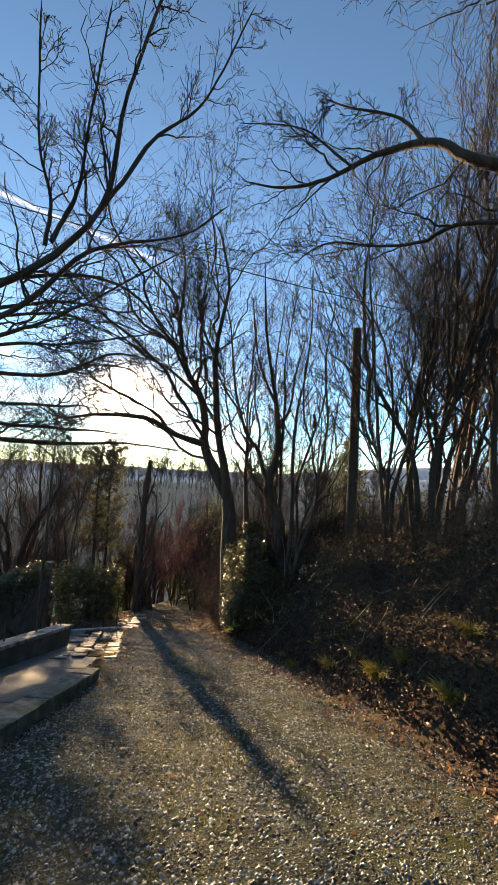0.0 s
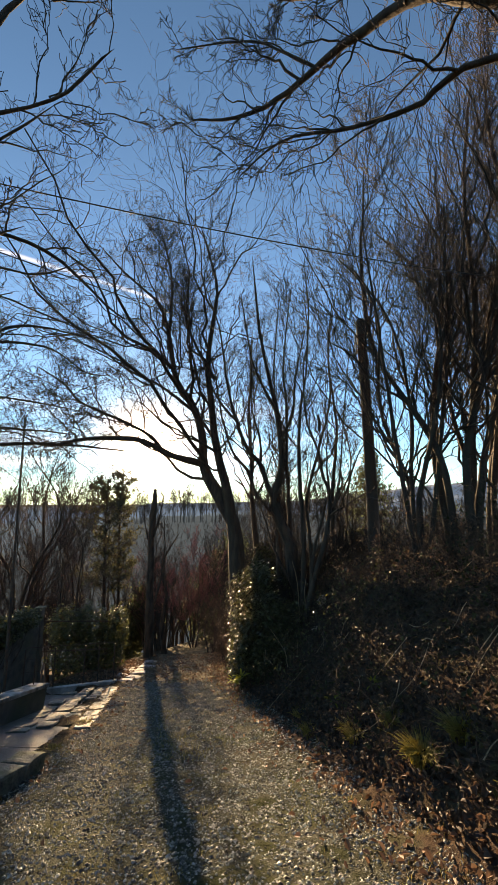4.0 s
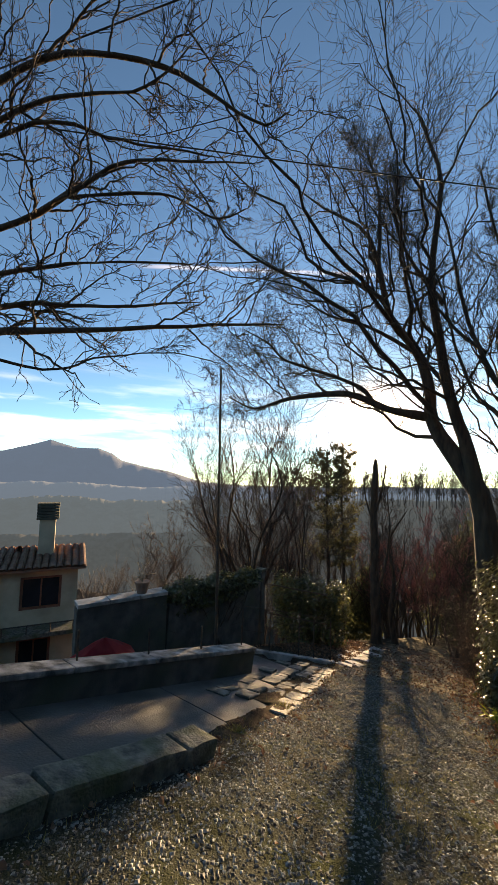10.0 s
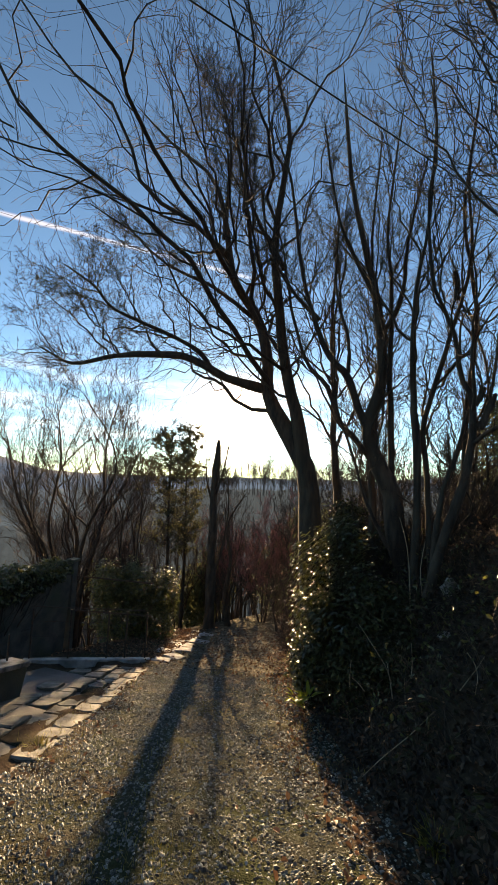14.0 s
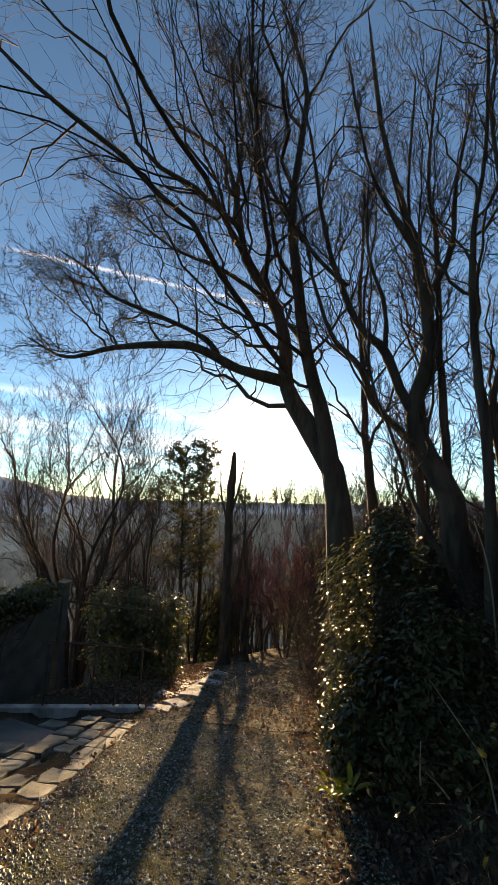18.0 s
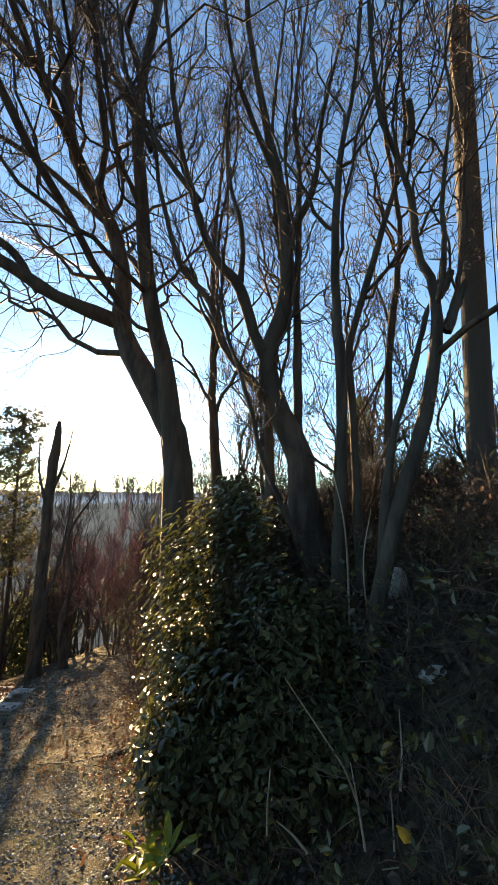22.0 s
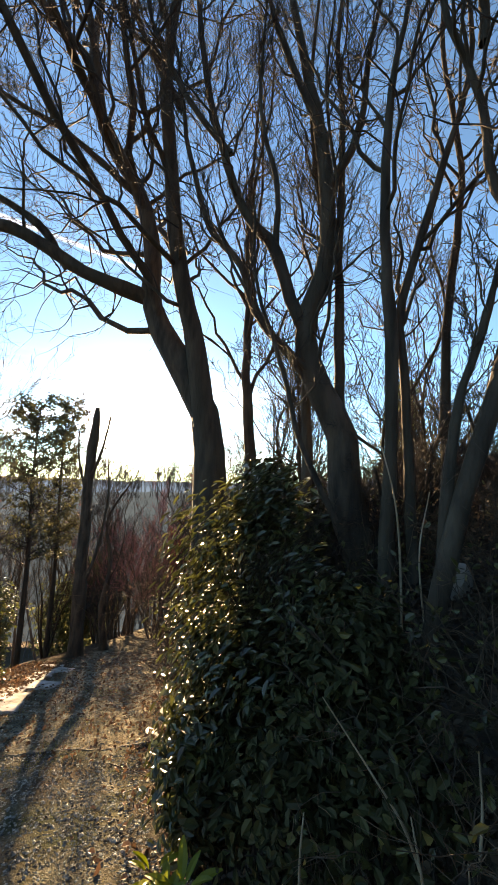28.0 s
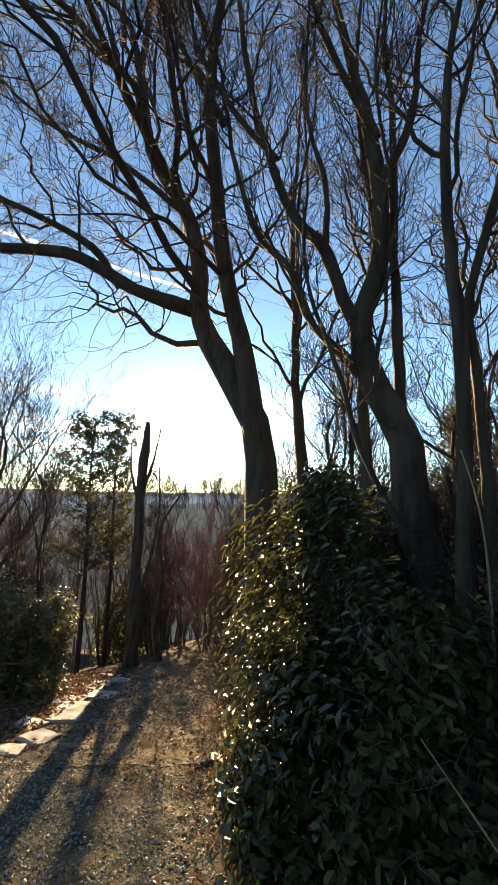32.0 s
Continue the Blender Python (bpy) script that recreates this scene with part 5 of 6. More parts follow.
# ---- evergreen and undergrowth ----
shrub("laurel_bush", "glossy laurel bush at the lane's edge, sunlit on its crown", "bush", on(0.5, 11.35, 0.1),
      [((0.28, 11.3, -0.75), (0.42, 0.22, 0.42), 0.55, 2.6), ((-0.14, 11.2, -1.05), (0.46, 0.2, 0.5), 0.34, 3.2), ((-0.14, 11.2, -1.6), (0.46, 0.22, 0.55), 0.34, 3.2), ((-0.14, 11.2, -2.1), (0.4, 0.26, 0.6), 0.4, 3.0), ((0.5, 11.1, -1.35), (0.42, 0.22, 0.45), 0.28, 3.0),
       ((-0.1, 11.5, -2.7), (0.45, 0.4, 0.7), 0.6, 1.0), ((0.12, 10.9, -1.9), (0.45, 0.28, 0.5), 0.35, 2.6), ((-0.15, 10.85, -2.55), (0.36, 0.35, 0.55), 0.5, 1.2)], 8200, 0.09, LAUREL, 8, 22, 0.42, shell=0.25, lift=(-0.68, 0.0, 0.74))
# the laurel's right lobes, split off so their shade sits in the leaf colour
shrub("dark_leaf_bush", "right side of the laurel bush, its shade put into dark leaves", "bush", on(0.9, 11.0, 0.1),
      [((0.35, 10.95, -2.6), (0.7, 0.5, 0.6)), ((0.9, 10.9, -2.15), (0.65, 0.5, 0.72)), ((1.0, 11.2, -1.75), (0.5, 0.4, 0.5)), ((0.6, 11.45, -1.9), (0.4, 0.3, 0.4))], 7000, 0.1, SHADELEAF, 62, 26, 0.45, shell=0.25)
shrub("dark_leaf_bush", "dark evergreen undergrowth hiding the feet of the trunks", "bush", on(0.9, 10.5, 0.1),
      [((0.8, 10.5, -1.7), (0.45, 0.35, 0.6)), ((1.1, 10.35, -1.9), (0.36, 0.3, 0.42)), ((0.55, 10.25, -2.3), (0.5, 0.4, 0.6)), ((0.95, 9.95, -2.0), (0.4, 0.35, 0.4))], 5000, 0.07, SHADELEAF, 61, 26, 0.5, shell=0.2)


def ivy_stump():
    """A short broken stem grown over with ivy, behind the laurel."""
    rng = np.random.default_rng(71)
    top = thing("ivy_stump", "short broken stem thickly grown over with dark ivy", "stump", (0.16, 13.3, -2.9))
    P = curve([(0, 0, 0), (0.02, 0, 1.0), (0.05, 0.02, 1.9), (0.1, 0.02, 2.6)], 14)
    v, f = tubes([(P[None], np.linspace(0.13, 0.08, 14)[None], 9)])
    part("stem", array_mesh("stem", v, f, BARK), parent=top)
    n = 2200
    s = rng.uniform(0.3, 1.0, n)
    q = rng.uniform(0, 2 * np.pi, n)
    d = np.stack([np.cos(q), np.sin(q), 0.5 + 0 * q], 1)
    r = ((0.06 + 0.2 * rng.uniform(0, 1, n)) * (1.9 - s))[:, None]
    c = P[(s * 13).astype(int)] + d * r + rng.normal(size=(n, 3)) * 0.07
    v, f = leaf_cloud(c, d / np.linalg.norm(d, axis=1, keepdims=True), rng, 0.07, 0.75)
    part("ivy_mantle", array_mesh("ivy_mantle", v, f, SHADELEAF, False), parent=top, kind="stuff")


ivy_stump()
shrub("ivy_clump", "dark ivy smothering the foot of the leaning tree", "ivy", (-0.1, 13.3, -3.4), [((-0.15, 13.25, -1.8), (0.42, 0.3, 1.0)), ((0.45, 13.0, -1.7), (0.5, 0.3, 0.9)), ((-0.1, 13.3, -2.8), (0.5, 0.35, 0.8))], 3600, 0.08, SHADELEAF, 16, 18, 0.75, shell=0.2)
shrub("ivy_clump", "dark ivy wrapped round the leaning stems", "ivy", (0.2, 12.9, -2.4), [((0.5, 13.3, -1.0), (0.35, 0.35, 0.9)), ((1.0, 12.6, -1.2), (0.45, 0.4, 0.7))], 2000, 0.075, SHADELEAF, 15, 16, 0.75, shell=0.2)


def dead_sapling(pts, r):
    P = curve(pts, 12)
    top = thing("dead_sapling", "thin pale dead sapling stem on the bank", "sapling", pts[0], "dead saplings")
    v, f = tubes([((P - np.array(pts[0]))[None], np.linspace(r, r * 0.4, 12)[None], 6)])
    part("stem", array_mesh("stem", v, f, DRYSTEM), parent=top)


dead_sapling([(0.87, 9.54, -2.09), (0.84, 9.56, -1.89), (0.81, 9.57, -1.73)], 0.007)
dead_sapling([(1.06, 9.57, -1.86), (1.07, 9.57, -1.68), (1.06, 9.57, -1.49)], 0.007)
dead_sapling([(0.99, 9.49, -2.11), (0.99, 9.5, -1.97), (0.98, 9.5, -1.81)], 0.007)
dead_sapling([(1.32, 9.25, -1.78), (1.23, 9.31, -1.92), (1.1, 9.39, -2.02), (0.91, 9.48, -2.12)], 0.007)
dead_sapling([(0.87, 9.6, -1.97), (0.8, 9.62, -1.8), (0.69, 9.66, -1.65), (0.5, 9.7, -1.4)], 0.007)
dead_sapling([(0.58, 9.48, -2.04), (0.51, 9.49, -1.97), (0.44, 9.51, -1.93)], 0.007)
dead_sapling([(0.42, 9.66, -2.11), (0.42, 9.66, -1.96), (0.43, 9.66, -1.81)], 0.007)
dead_sapling([(1.2, 10.7, -1.75), (1.18, 10.7, -1.0), (1.14, 10.7, -0.6), (1.05, 10.7, -0.25)], 0.01)
dead_sapling([(1.4, 10.8, -1.6), (1.33, 10.75, -1.0), (1.38, 10.7, -0.55)], 0.008)


def leaf_spray(at, seed, scale=1.0):
    """A low spray of broad young leaves at the foot of the laurel, each leaf on its own."""
    top = thing("leaf_spray", "low spray of broad yellow-green young leaves on the bank", "plant", at)
    rng = random.Random(seed)
    for k in range(9):
        a, up, ln = rng.uniform(0, 6.28), rng.uniform(0.3, 1.2), rng.uniform(0.09, 0.14) * scale
        d = Vector((math.cos(a) * math.cos(up), math.sin(a) * math.cos(up), math.sin(up)))
        s = d.cross(Vector((0, 0, 1))).normalized()
        n = s.cross(d)
        bm = bmesh.new()
        rows = []
        for q in range(6):
            u = q / 5
            w = ln * 0.17 * math.sin(math.pi * min(1, u * 0.93 + 0.04)) ** 0.7
            c = d * (0.06 + ln * u) - n * 0.05 * u * u
            rows.append([bm.verts.new(c - s * w + n * w * 0.25), bm.verts.new(c), bm.verts.new(c + s * w + n * w * 0.25)])
        for r0, r1 in zip(rows[:-1], rows[1:]):
            for j in (0, 1):
                bm.faces.new((r0[j], r0[j + 1], r1[j + 1], r1[j]))
        part("leaf", bm, LIGHTLEAF, top)
    return top


leaf_spray((-0.22, 10.15, float(height(-0.22, 10.15)) + 0.25), 3, 1.2)
leaf_spray((-0.1, 10.1, float(height(-0.1, 10.1)) + 0.38), 5, 1.2)
leaf_spray((1.42, 7.2, float(height(1.42, 7.2)) + 0.12), 11, 0.55)
leaf_spray((1.85, 6.7, float(height(1.85, 6.7)) + 0.15), 13, 0.55)
leaf_spray((-0.3, 10.35, float(height(-0.3, 10.35)) + 0.3), 9)


def brambles(label, x0, x1, y0, y1, count, seed, tall=0.9, leaves=500, leaf=None):
    """A tangle of arching dead stems with a few leaves, over a stretch of the bank."""
    rng = np.random.default_rng(seed)
    at = on((x0 + x1) / 2, (y0 + y1) / 2, 0.0)
    top = thing("bramble_thicket", label, "undergrowth", at, "bank undergrowth")
    base = np.array(at)
    y = rng.uniform(y0, y1, count)
    x = edge_right(y) + rng.uniform(x0, x1, count)
    z = height(x, y) - 0.05
    a = rng.uniform(0, 2 * np.pi, count)
    ln = rng.uniform(0.4, 1.5, count) * tall
    s = np.linspace(0, 1, 8)[None, :, None]
    d = np.stack([np.cos(a), np.sin(a), 0 * a], 1)[:, None]
    hgt = (ln * rng.uniform(0.4, 1.0, count))[:, None, None]
    P = np.stack([x, y, z], 1)[:, None] + d * ln[:, None, None] * 0.8 * s ** 1.2 + np.array([0, 0, 1.0]) * hgt * np.sin(np.pi * 0.62 * s)
    J = np.cumsum(rng.normal(size=P.shape), axis=1) * 0.018
    P = P + J - J[:, :1]
    R = np.linspace(0.0034, 0.0012, 8)[None].repeat(count, 0) * rng.uniform(0.6, 1.5, (count, 1))
    Q, S = grow(P, R, rng, 5, 0.2, 0.4, (25, 70), 0.1, 4, 0.7, 0.0016, 0.06)
    v, f = tubes([(P - base, R, 4), (Q - base, S, 3)])
    part("tangle", array_mesh("tangle", v, f, BRAMBLE), parent=top, kind="stuff")
    if leaves:
        i, k = rng.integers(0, len(Q), leaves), rng.integers(0, 4, leaves)
        n = rng.normal(size=(leaves, 3))
        n /= np.linalg.norm(n, axis=1, keepdims=True)
        v, f = leaf_cloud(Q[i, k] - base + rng.normal(size=(leaves, 3)) * 0.02, n, rng, 0.055, 0.55)
        part("foliage", array_mesh("foliage", v, f, leaf or DRYLEAF, False), parent=top, kind="stuff")
    return top


for k, (x0, x1, y0, y1, n, tall, lv, mat) in enumerate((
        (0.35, 2.2, 3.0, 6.0, 420, 0.4, 900, SHADELEAF), (0.35, 2.4, 6.0, 8.6, 380, 0.45, 1200, SHADELEAF), (0.4, 2.4, 8.6, 10.6, 320, 0.5, 1300, IVY), (2.2, 4.6, 4.0, 8.0, 500, 0.9, 1500, SHADELEAF),
        (2.2, 4.6, 8.0, 12.0, 500, 0.8, 1500, DRYLEAF), (1.6, 2.6, 11.5, 13.4, 300, 0.6, 800, IVY), (0.1, 1.3, 13.6, 15.4, 420, 1.5, 200, DRYLEAF), (2.6, 4.6, 11.4, 13.4, 400, 0.4, 500, DRYLEAF), (1.0, 4.6, 13.4, 16.0, 500, 1.0, 700, DRYLEAF), (4.6, 8.5, 6.0, 14.0, 420, 0.8, 350, DRYLEAF), (0.2, 3.0, 15.0, 22.0, 460, 1.5, 300, DRYLEAF))):
    brambles("tangle of dead bramble stems and dry leaves on the bank", x0, x1, y0, y1, n, 600 + k, tall, lv, mat)

# saplings that fill the wood above the bank
for k in range(14):
    rng0 = random.Random(900 + k)
    y = rng0.uniform(11.8, 22)
    x = float(edge_right(y)) + rng0.uniform(1.4, 8.5)
    grown(on(x, y), rng0.uniform(1.5, 2.8), (0, 0), 0.026, 950 + k, 5, 0.8, "clump of thin bare saplings in the wood", (6, 5, 3), group="saplings")

# low twiggy brush at the feet of the bank trees
for k in range(16):
    rng0 = random.Random(1900 + k)
    x, y = 0.75 + 4.2 * k / 15 + rng0.uniform(-0.15, 0.15), rng0.uniform(11.9, 14.6)
    grown(on(x, y, 0.1), rng0.uniform(1.2, 1.9), (0, 0), 0.014, 1950 + k, 6, 0.7, "low dark brush of tangled twigs under the trees", (8, 6, 4), group="bank brush", up=0.15, rmin=0.0028)

# evergreen shrubs closing the foot of the lane
for k, (x, y, w, h) in enumerate(((-2.6, 29.0, 3.2, 6.5), (0.4, 27.0, 3.0, 6.0), (-4.6, 33.0, 3.4, 8.0), (3.4, 25.0, 2.6, 4.5), (-10.5, 31.0, 3.4, 6.2), (-1.0, 34.0, 3.8, 8.5))):
    z = float(height(x, y))
    shrub("evergreen_shrub", "dark evergreen shrub at the foot of the lane", "bush", (x, y, z - 0.1), [((x, y, z + h * 0.3), (w * 0.6, w * 0.6, h * 0.4)), ((x + 0.4 * w * (-1) ** k, y, z + h * 0.55), (w * 0.45, w * 0.45, h * 0.4))], 5200, 0.28, CONIFER, 700 + k, 12, 0.5, "lane end shrubs", shell=0.3)
for k, (x, y, tall) in enumerate(((-4.2, 25.2, 5.6), (-6.6, 28.2, 5.6))):
    grown(on(x, y), tall, (0, 0), 0.06, 1500 + k, 5, 3.0, "spreading tree of fine crimson twigs at the foot of the lane", (10, 8, 4), twig=CRIMSON, group="crimson trees", leaves=1300, rmin=0.006)



# ---- stones, leaves and grass on the ground ----
def pale_stone(at, size, seed, rz):
    top = tagged(new("pale_stone"), "pale broken limestone lying on the dark bank", "stone", "bank stones")
    top.matrix_world = pose(*at, 20, -25, rz)
    bm = bmesh.new()
    bmesh.ops.create_icosphere(bm, subdivisions=2, radius=1.0)
    for v in bm.verts:
        c = v.co.copy()
        v.co = Vector((c.x * size[0], c.y * size[1], c.z * size[2])) * (1 + 0.35 * noise.noise(c * 1.6 + Vector((seed, 0, 0))))
    part("rock", bm, WHITEBIT, top)


pale_stone((1.78, 11.1, -1.3), (0.14, 0.08, 0.24), 3, 20)
pale_stone((1.47, 9.98, -1.52), (0.1, 0.05, 0.05), 8, -35)


def edging_stone(x, y, seed):
    """A flat pale slab at the edge of the lane."""
    rng = random.Random(seed)
    top = tagged(new("edging_stone"), "flat rough grey stone slab sunk in the lane's edge", "stone", "edging stones")
    top.matrix_world = pose(x, y, float(height(x, y)) - 0.02, -16, 3, rng.uniform(-10, 35))
    bm = bmesh.new()
    box(bm, (0, 0, 0), (rng.uniform(0.35, 0.6), rng.uniform(0.35, 0.7), 0.12), bevel=0.02)
    bmesh.ops.subdivide_edges(bm, edges=[e for e in bm.edges if e.calc_length() > 0.2], cuts=3)
    for v in bm.verts:
        v.co += Vector((noise.noise(v.co * 4 + Vector((seed, 0, 0))), noise.noise(v.co * 4 + Vector((0, seed, 0))), 0.5 * noise.noise(v.co * 9))) * 0.03
    part("slab", bm, PALESTONE, top)


for k in range(11):
    t = k / 10
    edging_stone(-3.7 - 1.15 * t + 0.25 * math.sin(k * 2.3), 13.0 + 5.4 * t, 30 + k)


def lane_crack():
    """The dark worn joint across the lane."""
    rng = np.random.default_rng(6)
    c = curve([(-3.3, 12.45, 0), (-2.4, 12.85, 0), (-1.6, 13.05, 0), (-0.75, 13.35, 0)], 40)
    w = rng.uniform(0.012, 0.04, 40)
    c[:, 1] += rng.normal(size=40) * 0.02
    rows = []
    for s, dz in ((-1.3, -0.02), (-1, 0.006), (0, 0.008), (1, 0.006), (1.3, -0.02)):
        p = c.copy()
        p[:, 1] += w * s
        p[:, 2] = height(p[:, 0], p[:, 1]) + dz
        rows.append(p)
    V = np.stack(rows)
    i = np.arange(200).reshape(5, 40)
    f = np.stack([i[:-1, :-1], i[:-1, 1:], i[1:, 1:], i[1:, :-1]], -1).reshape(-1, 4)
    tagged(new("trim", array_mesh("trim", V.reshape(-1, 3), f, DARKWALL)), "dark worn joint with wet earth across the lane", "joint", kind="structure")


lane_crack()


def scatter_pebbles(count, seed):
    rng = np.random.default_rng(seed)
    y = 1.0 + 19 * rng.uniform(0, 1, count) ** 1.25
    y = np.where((y > 12.8) & (rng.uniform(0, 1, count) < 0.7), 1.0 + 11.5 * rng.uniform(0, 1, count), y)
    lo, hi = gravel_left(y) - 0.1, edge_right(y) + 0.15
    x = lo + (hi - lo) * rng.uniform(0, 1, count)
    r = rng.uniform(0.0055, 0.0145, (count, 1, 1)) * rng.choice([1, 1, 1, 1, 1, 1.6], (count, 1, 1))
    o = np.array([[1, 0, -0.15], [0, 1, -0.15], [-1, 0, -0.15], [0, -1, -0.15], [0.1, 0.3, 0.26]], float)
    V = o[None] * rng.uniform(0.6, 1.3, (count, 5, 1)) * r + np.stack([x, y, height(x, y) + 0.007], 1)[:, None]
    t = np.array([[0, 1, 4], [1, 2, 4], [2, 3, 4], [3, 0, 4]])
    F = (np.arange(count)[:, None, None] * 5 + t[None]).reshape(-1, 3)
    tagged(new("pebbles", array_mesh("pebbles", V.reshape(-1, 3), F, PEBBLE, False)), "loose small gravel stones scattered on the lane", "gravel", kind="stuff")


scatter_pebbles(80000, 51)


def scatter_leaves(count, seed):
    rng = np.random.default_rng(seed)
    y = rng.uniform(-0.5, 20, count)
    side = rng.uniform(0, 1, count)
    x = np.where(side < 0.93, edge_right(y) + rng.normal(0.4, 0.4, count), np.where(side < 0.975, gravel_left(y) + rng.normal(0.0, 0.2, count), edge_left(y) + rng.uniform(0, 1, count) * (edge_right(y) - edge_left(y))))
    n = rng.normal(size=(count, 3)) * 0.45 + np.array([0, 0, 1.0])
    n /= np.linalg.norm(n, axis=1, keepdims=True)
    v, f = leaf_cloud(np.stack([x, y, height(x, y) + rng.uniform(0.01, 0.04, count)], 1), n, rng, 0.06, 0.6, 0.5)
    tagged(new("fallen_leaves", array_mesh("fallen_leaves", v, f, DRYLEAF, False)), "brown fallen leaves along the edge of the lane", "leaves", kind="stuff")


scatter_leaves(6500, 52)


def leaf_litter(count, seed):
    rng = np.random.default_rng(seed)
    y = rng.uniform(12.6, 19, count)
    x = edge_left(y) - 0.2 - 2.6 * rng.uniform(0, 1, count) ** 1.3
    n = rng.normal(size=(count, 3)) * 0.5 + np.array([0, 0, 1.0])
    n /= np.linalg.norm(n, axis=1, keepdims=True)
    v, f = leaf_cloud(np.stack([x, y, height(x, y) + rng.uniform(0.01, 0.07, count)], 1), n, rng, 0.07, 0.6, 0.5)
    tagged(new("leaf_litter", array_mesh("leaf_litter", v, f, DRYLEAF, False)), "dry leaf litter on the ground behind the fence", "leaves", kind="stuff")


leaf_litter(3200, 55)


def track_litter(count, seed):
    """Leaves and bits of twig on the lower track."""
    rng = np.random.default_rng(seed)
    y = rng.uniform(12.6, 21, count)
    x = edge_left(y) + (edge_right(y) - edge_left(y)) * rng.uniform(0, 1, count)
    n = rng.normal(size=(count, 3)) * 0.5 + np.array([0, 0, 1.0])
    n /= np.linalg.norm(n, axis=1, keepdims=True)
    v, f = leaf_cloud(np.stack([x, y, height(x, y) + rng.uniform(0.01, 0.04, count)], 1), n, rng, 0.06, 0.55, 0.6)
    tagged(new("track_litter", array_mesh("track_litter", v, f, DRYLEAF, False)), "scattered brown leaves on the lower track", "leaves", kind="stuff")


track_litter(1500, 58)


def bank_litter(count, seed):
    """Fallen leaves that cover the bank above the lane."""
    rng = np.random.default_rng(seed)
    y = rng.uniform(2.2, 13.5, count)
    x = edge_right(y) + 0.15 + 3.4 * rng.uniform(0, 1, count) ** 1.2
    n = rng.normal(size=(count, 3)) * 0.6 + np.array([-0.3, -0.2, 1.0])
    n /= np.linalg.norm(n, axis=1, keepdims=True)
    v, f = leaf_cloud(np.stack([x, y, height(x, y) + rng.uniform(0.0, 0.09, count)], 1), n, rng, 0.055, 0.6, 0.6)
    tagged(new("bank_litter", array_mesh("bank_litter", v, f, SHADELITTER, False)), "brown leaf litter covering the bank, darkened for its shade", "leaves", kind="stuff")


bank_litter(20000, 57)


def fallen_twig(x, y, length, seed):
    rng = np.random.default_rng(seed)
    a, b = rng.uniform(0, 6.28), rng.normal() * 0.5
    pts = []
    for q in (0.0, 0.35, 0.7, 1.0):
        px, py = x + math.cos(a + b * q) * length * q, y + math.sin(a + b * q) * length * q
        pts.append((px, py, float(height(px, py)) + 0.07 + 0.07 * rng.uniform()))
    top = thing("fallen_twig", "thin pale dry twig lying on the leafy bank", "twig", pts[0], "bank twigs")
    v, f = tubes([((curve(pts, 9) - np.array(pts[0]))[None], np.linspace(0.006, 0.0025, 9)[None], 5)])
    part("stick", array_mesh("stick", v, f, DRYSTEM), parent=top)


for k in range(22):
    rng0 = random.Random(1700 + k)
    y = rng0.uniform(3.5, 10.5)
    fallen_twig(float(edge_right(y)) + rng0.uniform(0.3, 2.6), y, rng0.uniform(0.2, 0.7), 1750 + k)


def blades(at, count, rng, spread, tall):
    a = rng.uniform(0, 2 * np.pi, count)
    p = np.array(at) + np.stack([np.cos(a), np.sin(a), 0 * a], 1) * rng.uniform(0, spread * 0.5, (count, 1))
    out = np.stack([np.cos(a), np.sin(a), 0 * a], 1) * rng.uniform(0.2, 1.0, (count, 1))
    h = tall * rng.uniform(0.5, 1.1, (count, 1))
    s = np.linspace(0, 1, 4)[None, :, None]
    P = p[:, None] + out[:, None] * h[:, None] * 0.8 * s ** 2 + np.array([0, 0, 1.0]) * h[:, None] * (s - 0.45 * s ** 2)
    return P, np.linspace(0.0042, 0.0012, 4)[None].repeat(count, 0)


def tuft(x, y, seed, count=160, spread=0.25, tall=0.4):
    at = on(x, y, 0.02)
    top = thing("grass_tuft", "tuft of long grass, green and straw, at the lane's edge", "grass", at, "grass tufts")
    P, R = blades((0, 0, 0), count, np.random.default_rng(seed), spread, tall)
    v, f = tubes([(P, R, 3)])
    part("grass_mass", array_mesh("grass_mass", v, f, GRASS), parent=top, kind="stuff")


for k, (x, y, n, tall) in enumerate(((1.95, 5.35, 260, 0.42), (2.25, 5.2, 200, 0.36), (1.55, 6.4, 120, 0.35), (1.1, 7.2, 80, 0.25), (2.3, 4.2, 220, 0.34), (2.6, 3.4, 200, 0.32), (1.0, 7.9, 60, 0.22), (2.75, 4.6, 180, 0.38), (1.9, 6.1, 110, 0.3), (-2.45, 7.0, 60, 0.14), (-2.6, 8.3, 60, 0.14))):
    tuft(x, y, 800 + k, int(n * 1.7), 0.22, tall * 0.8)


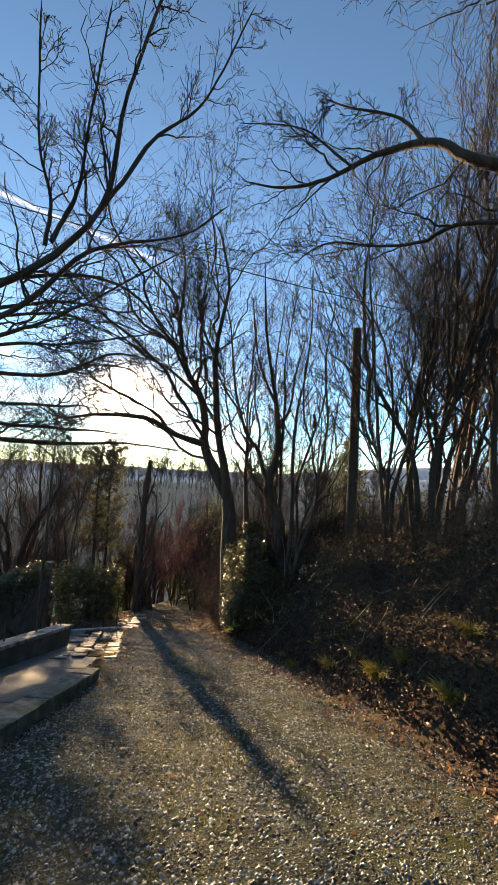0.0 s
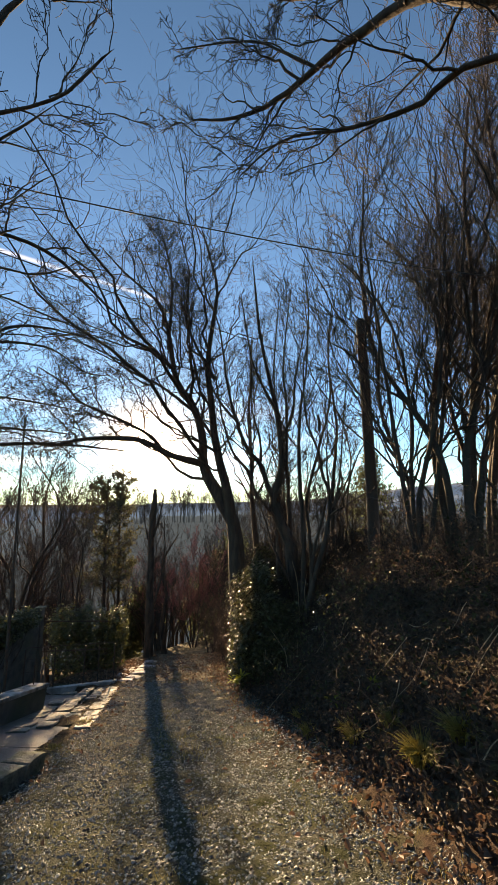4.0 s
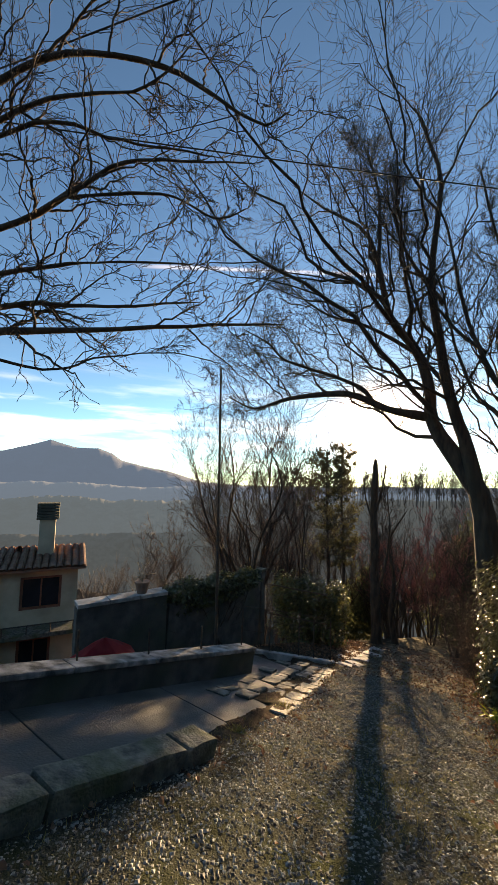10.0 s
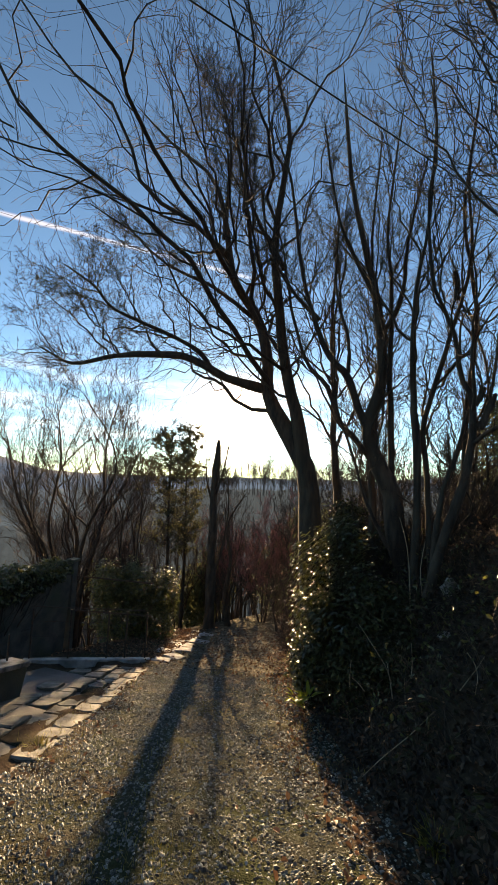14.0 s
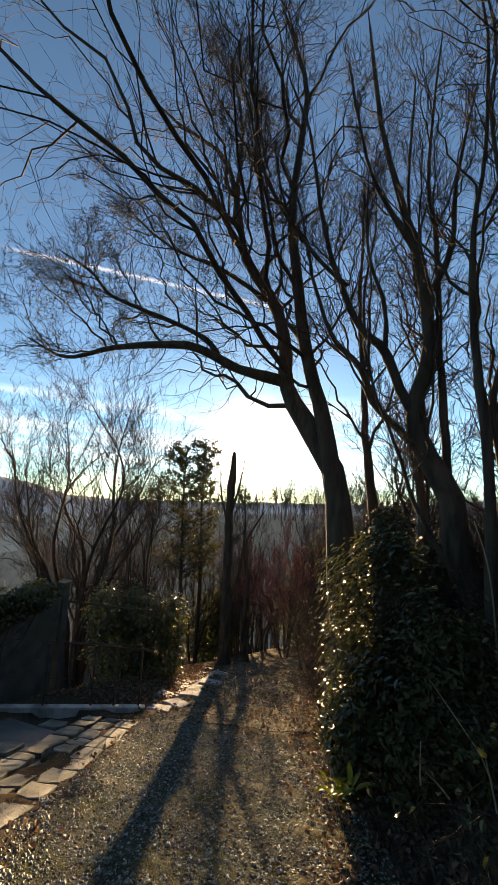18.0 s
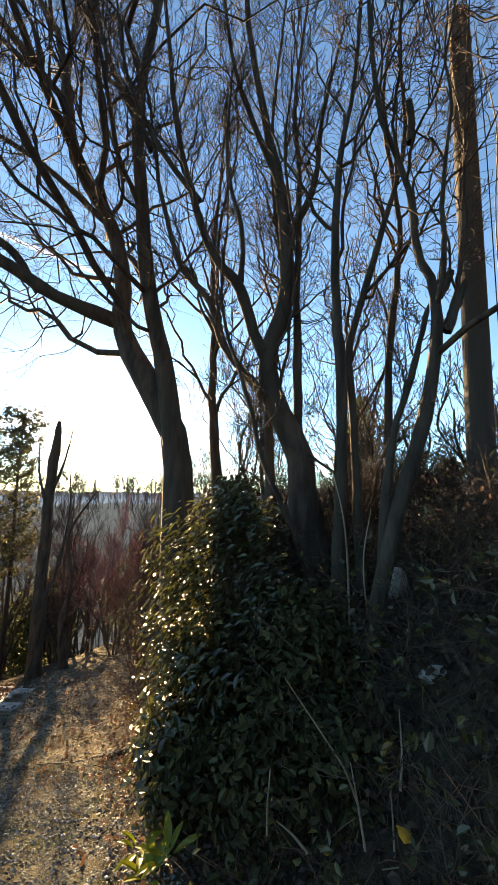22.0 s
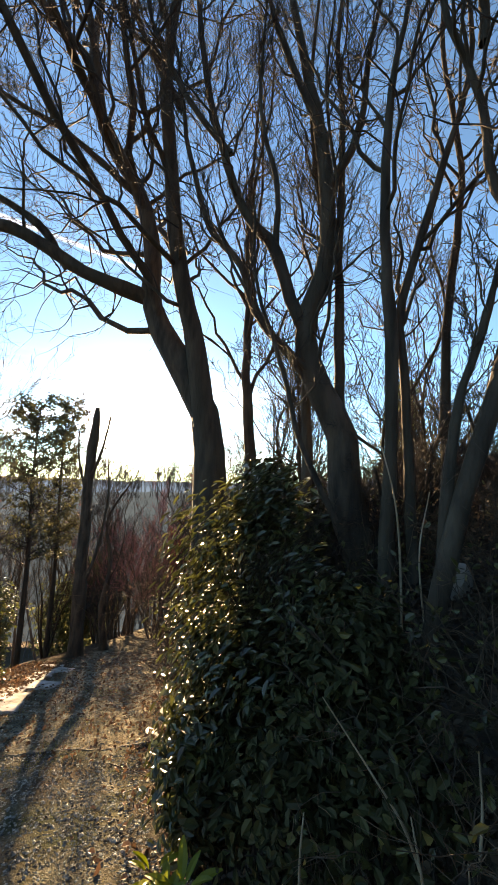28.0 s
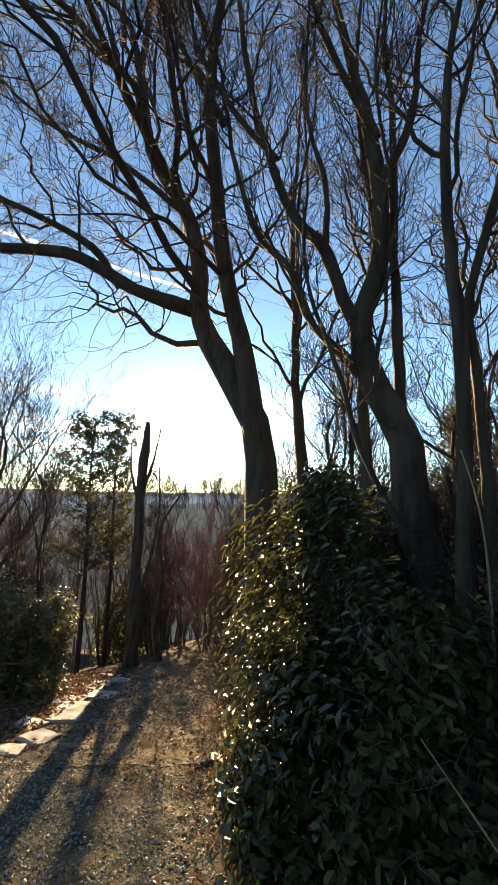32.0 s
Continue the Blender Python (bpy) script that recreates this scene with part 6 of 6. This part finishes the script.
def short_grass(count, seed):
    rng = np.random.default_rng(seed)
    y = rng.uniform(0, 16, count)
    u = rng.choice([0.03, 0.5, 0.97], count, p=[0.3, 0.4, 0.3]) + rng.normal(0, 0.07, count)
    x = edge_left(y) + u * (edge_right(y) - edge_left(y))
    keep = np.array([noise.noise(Vector((a * 0.9, b * 0.9, 4))) for a, b in zip(x, y)]) > -0.02
    x, y = x[keep], y[keep]
    m = len(x)
    d = rng.normal(size=(m, 3)) * 0.5 + np.array([0, 0, 0.8])
    s = np.linspace(0, 1, 3)[None, :, None]
    P = np.stack([x, y, height(x, y) - 0.003], 1)[:, None] + d[:, None] * rng.uniform(0.02, 0.055, (m, 1, 1)) * s
    v, f = tubes([(P, np.array([[0.0016, 0.0014, 0.0005]]).repeat(m, 0), 3)])
    tagged(new("short_grass", array_mesh("short_grass", v, f, GRASS)), "thin short grass growing through the gravel", "grass", kind="stuff")


short_grass(14000, 53)


def ridge_wood(count, seed):
    """Bare woods along the near ridge below the lane, twiggy against the sky."""
    rng = np.random.default_rng(seed)
    az, dist = np.radians(rng.uniform(-22, 36, count)), rng.uniform(186, 214, count)
    x, y = -np.sin(az) * dist, np.cos(az) * dist
    foot = np.stack([x, y, 0 * x - 11.0], 1)[:, None]
    h = rng.uniform(7.0, 17.0, count)
    s = np.linspace(0, 1, 5)[None, :, None]
    P = foot + (np.array([0, 0, 1.0]) + rng.normal(size=(count, 1, 3)) * 0.06) * h[:, None, None] * s
    R = np.linspace(0.12, 0.04, 5)[None].repeat(count, 0)
    Q, S = grow(P, R, rng, 12, 0.3, 0.4, (20, 60), 0.3, 4, 0.6, 0.045)
    T, U = grow(Q, S, rng, 5, 0.15, 0.5, (20, 65), 0.2, 3, 0.6, 0.035)
    v, f = tubes([(P, R, 4), (Q, S, 3), (T, U, 3)])
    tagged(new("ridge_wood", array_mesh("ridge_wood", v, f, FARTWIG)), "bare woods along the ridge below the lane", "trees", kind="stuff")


ridge_wood(330, 56)


def far_woods(count, seed):
    """Bare woods on the valley side, too far to pick apart."""
    rng = np.random.default_rng(seed)
    az, dist = np.radians(rng.uniform(-50, 85, count)), 34 + 150 * rng.uniform(0, 1, count) ** 1.4
    x, y = -np.sin(az) * dist, np.cos(az) * dist
    h = rng.uniform(4.0, 7.5, count)
    s = np.linspace(0, 1, 5)[None, :, None]
    foot = np.stack([x, y, height(x, y) - 0.3], 1)[:, None]
    lean = rng.normal(size=(count, 1, 3)) * 0.08
    P = foot + (np.array([0, 0, 1.0]) + lean) * h[:, None, None] * s
    R = np.linspace(0.12, 0.03, 5)[None].repeat(count, 0)
    Q, S = grow(P, R, rng, 12, 0.2, 0.45, (20, 55), 0.3, 4, 0.6, 0.02)
    T, U = grow(Q, S, rng, 5, 0.2, 0.5, (20, 60), 0.2, 3, 0.6, 0.014)
    v, f = tubes([(P, R, 4), (Q, S, 3), (T, U, 3)])
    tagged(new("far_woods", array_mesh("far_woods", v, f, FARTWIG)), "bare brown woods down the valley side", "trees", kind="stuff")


far_woods(420, 54)
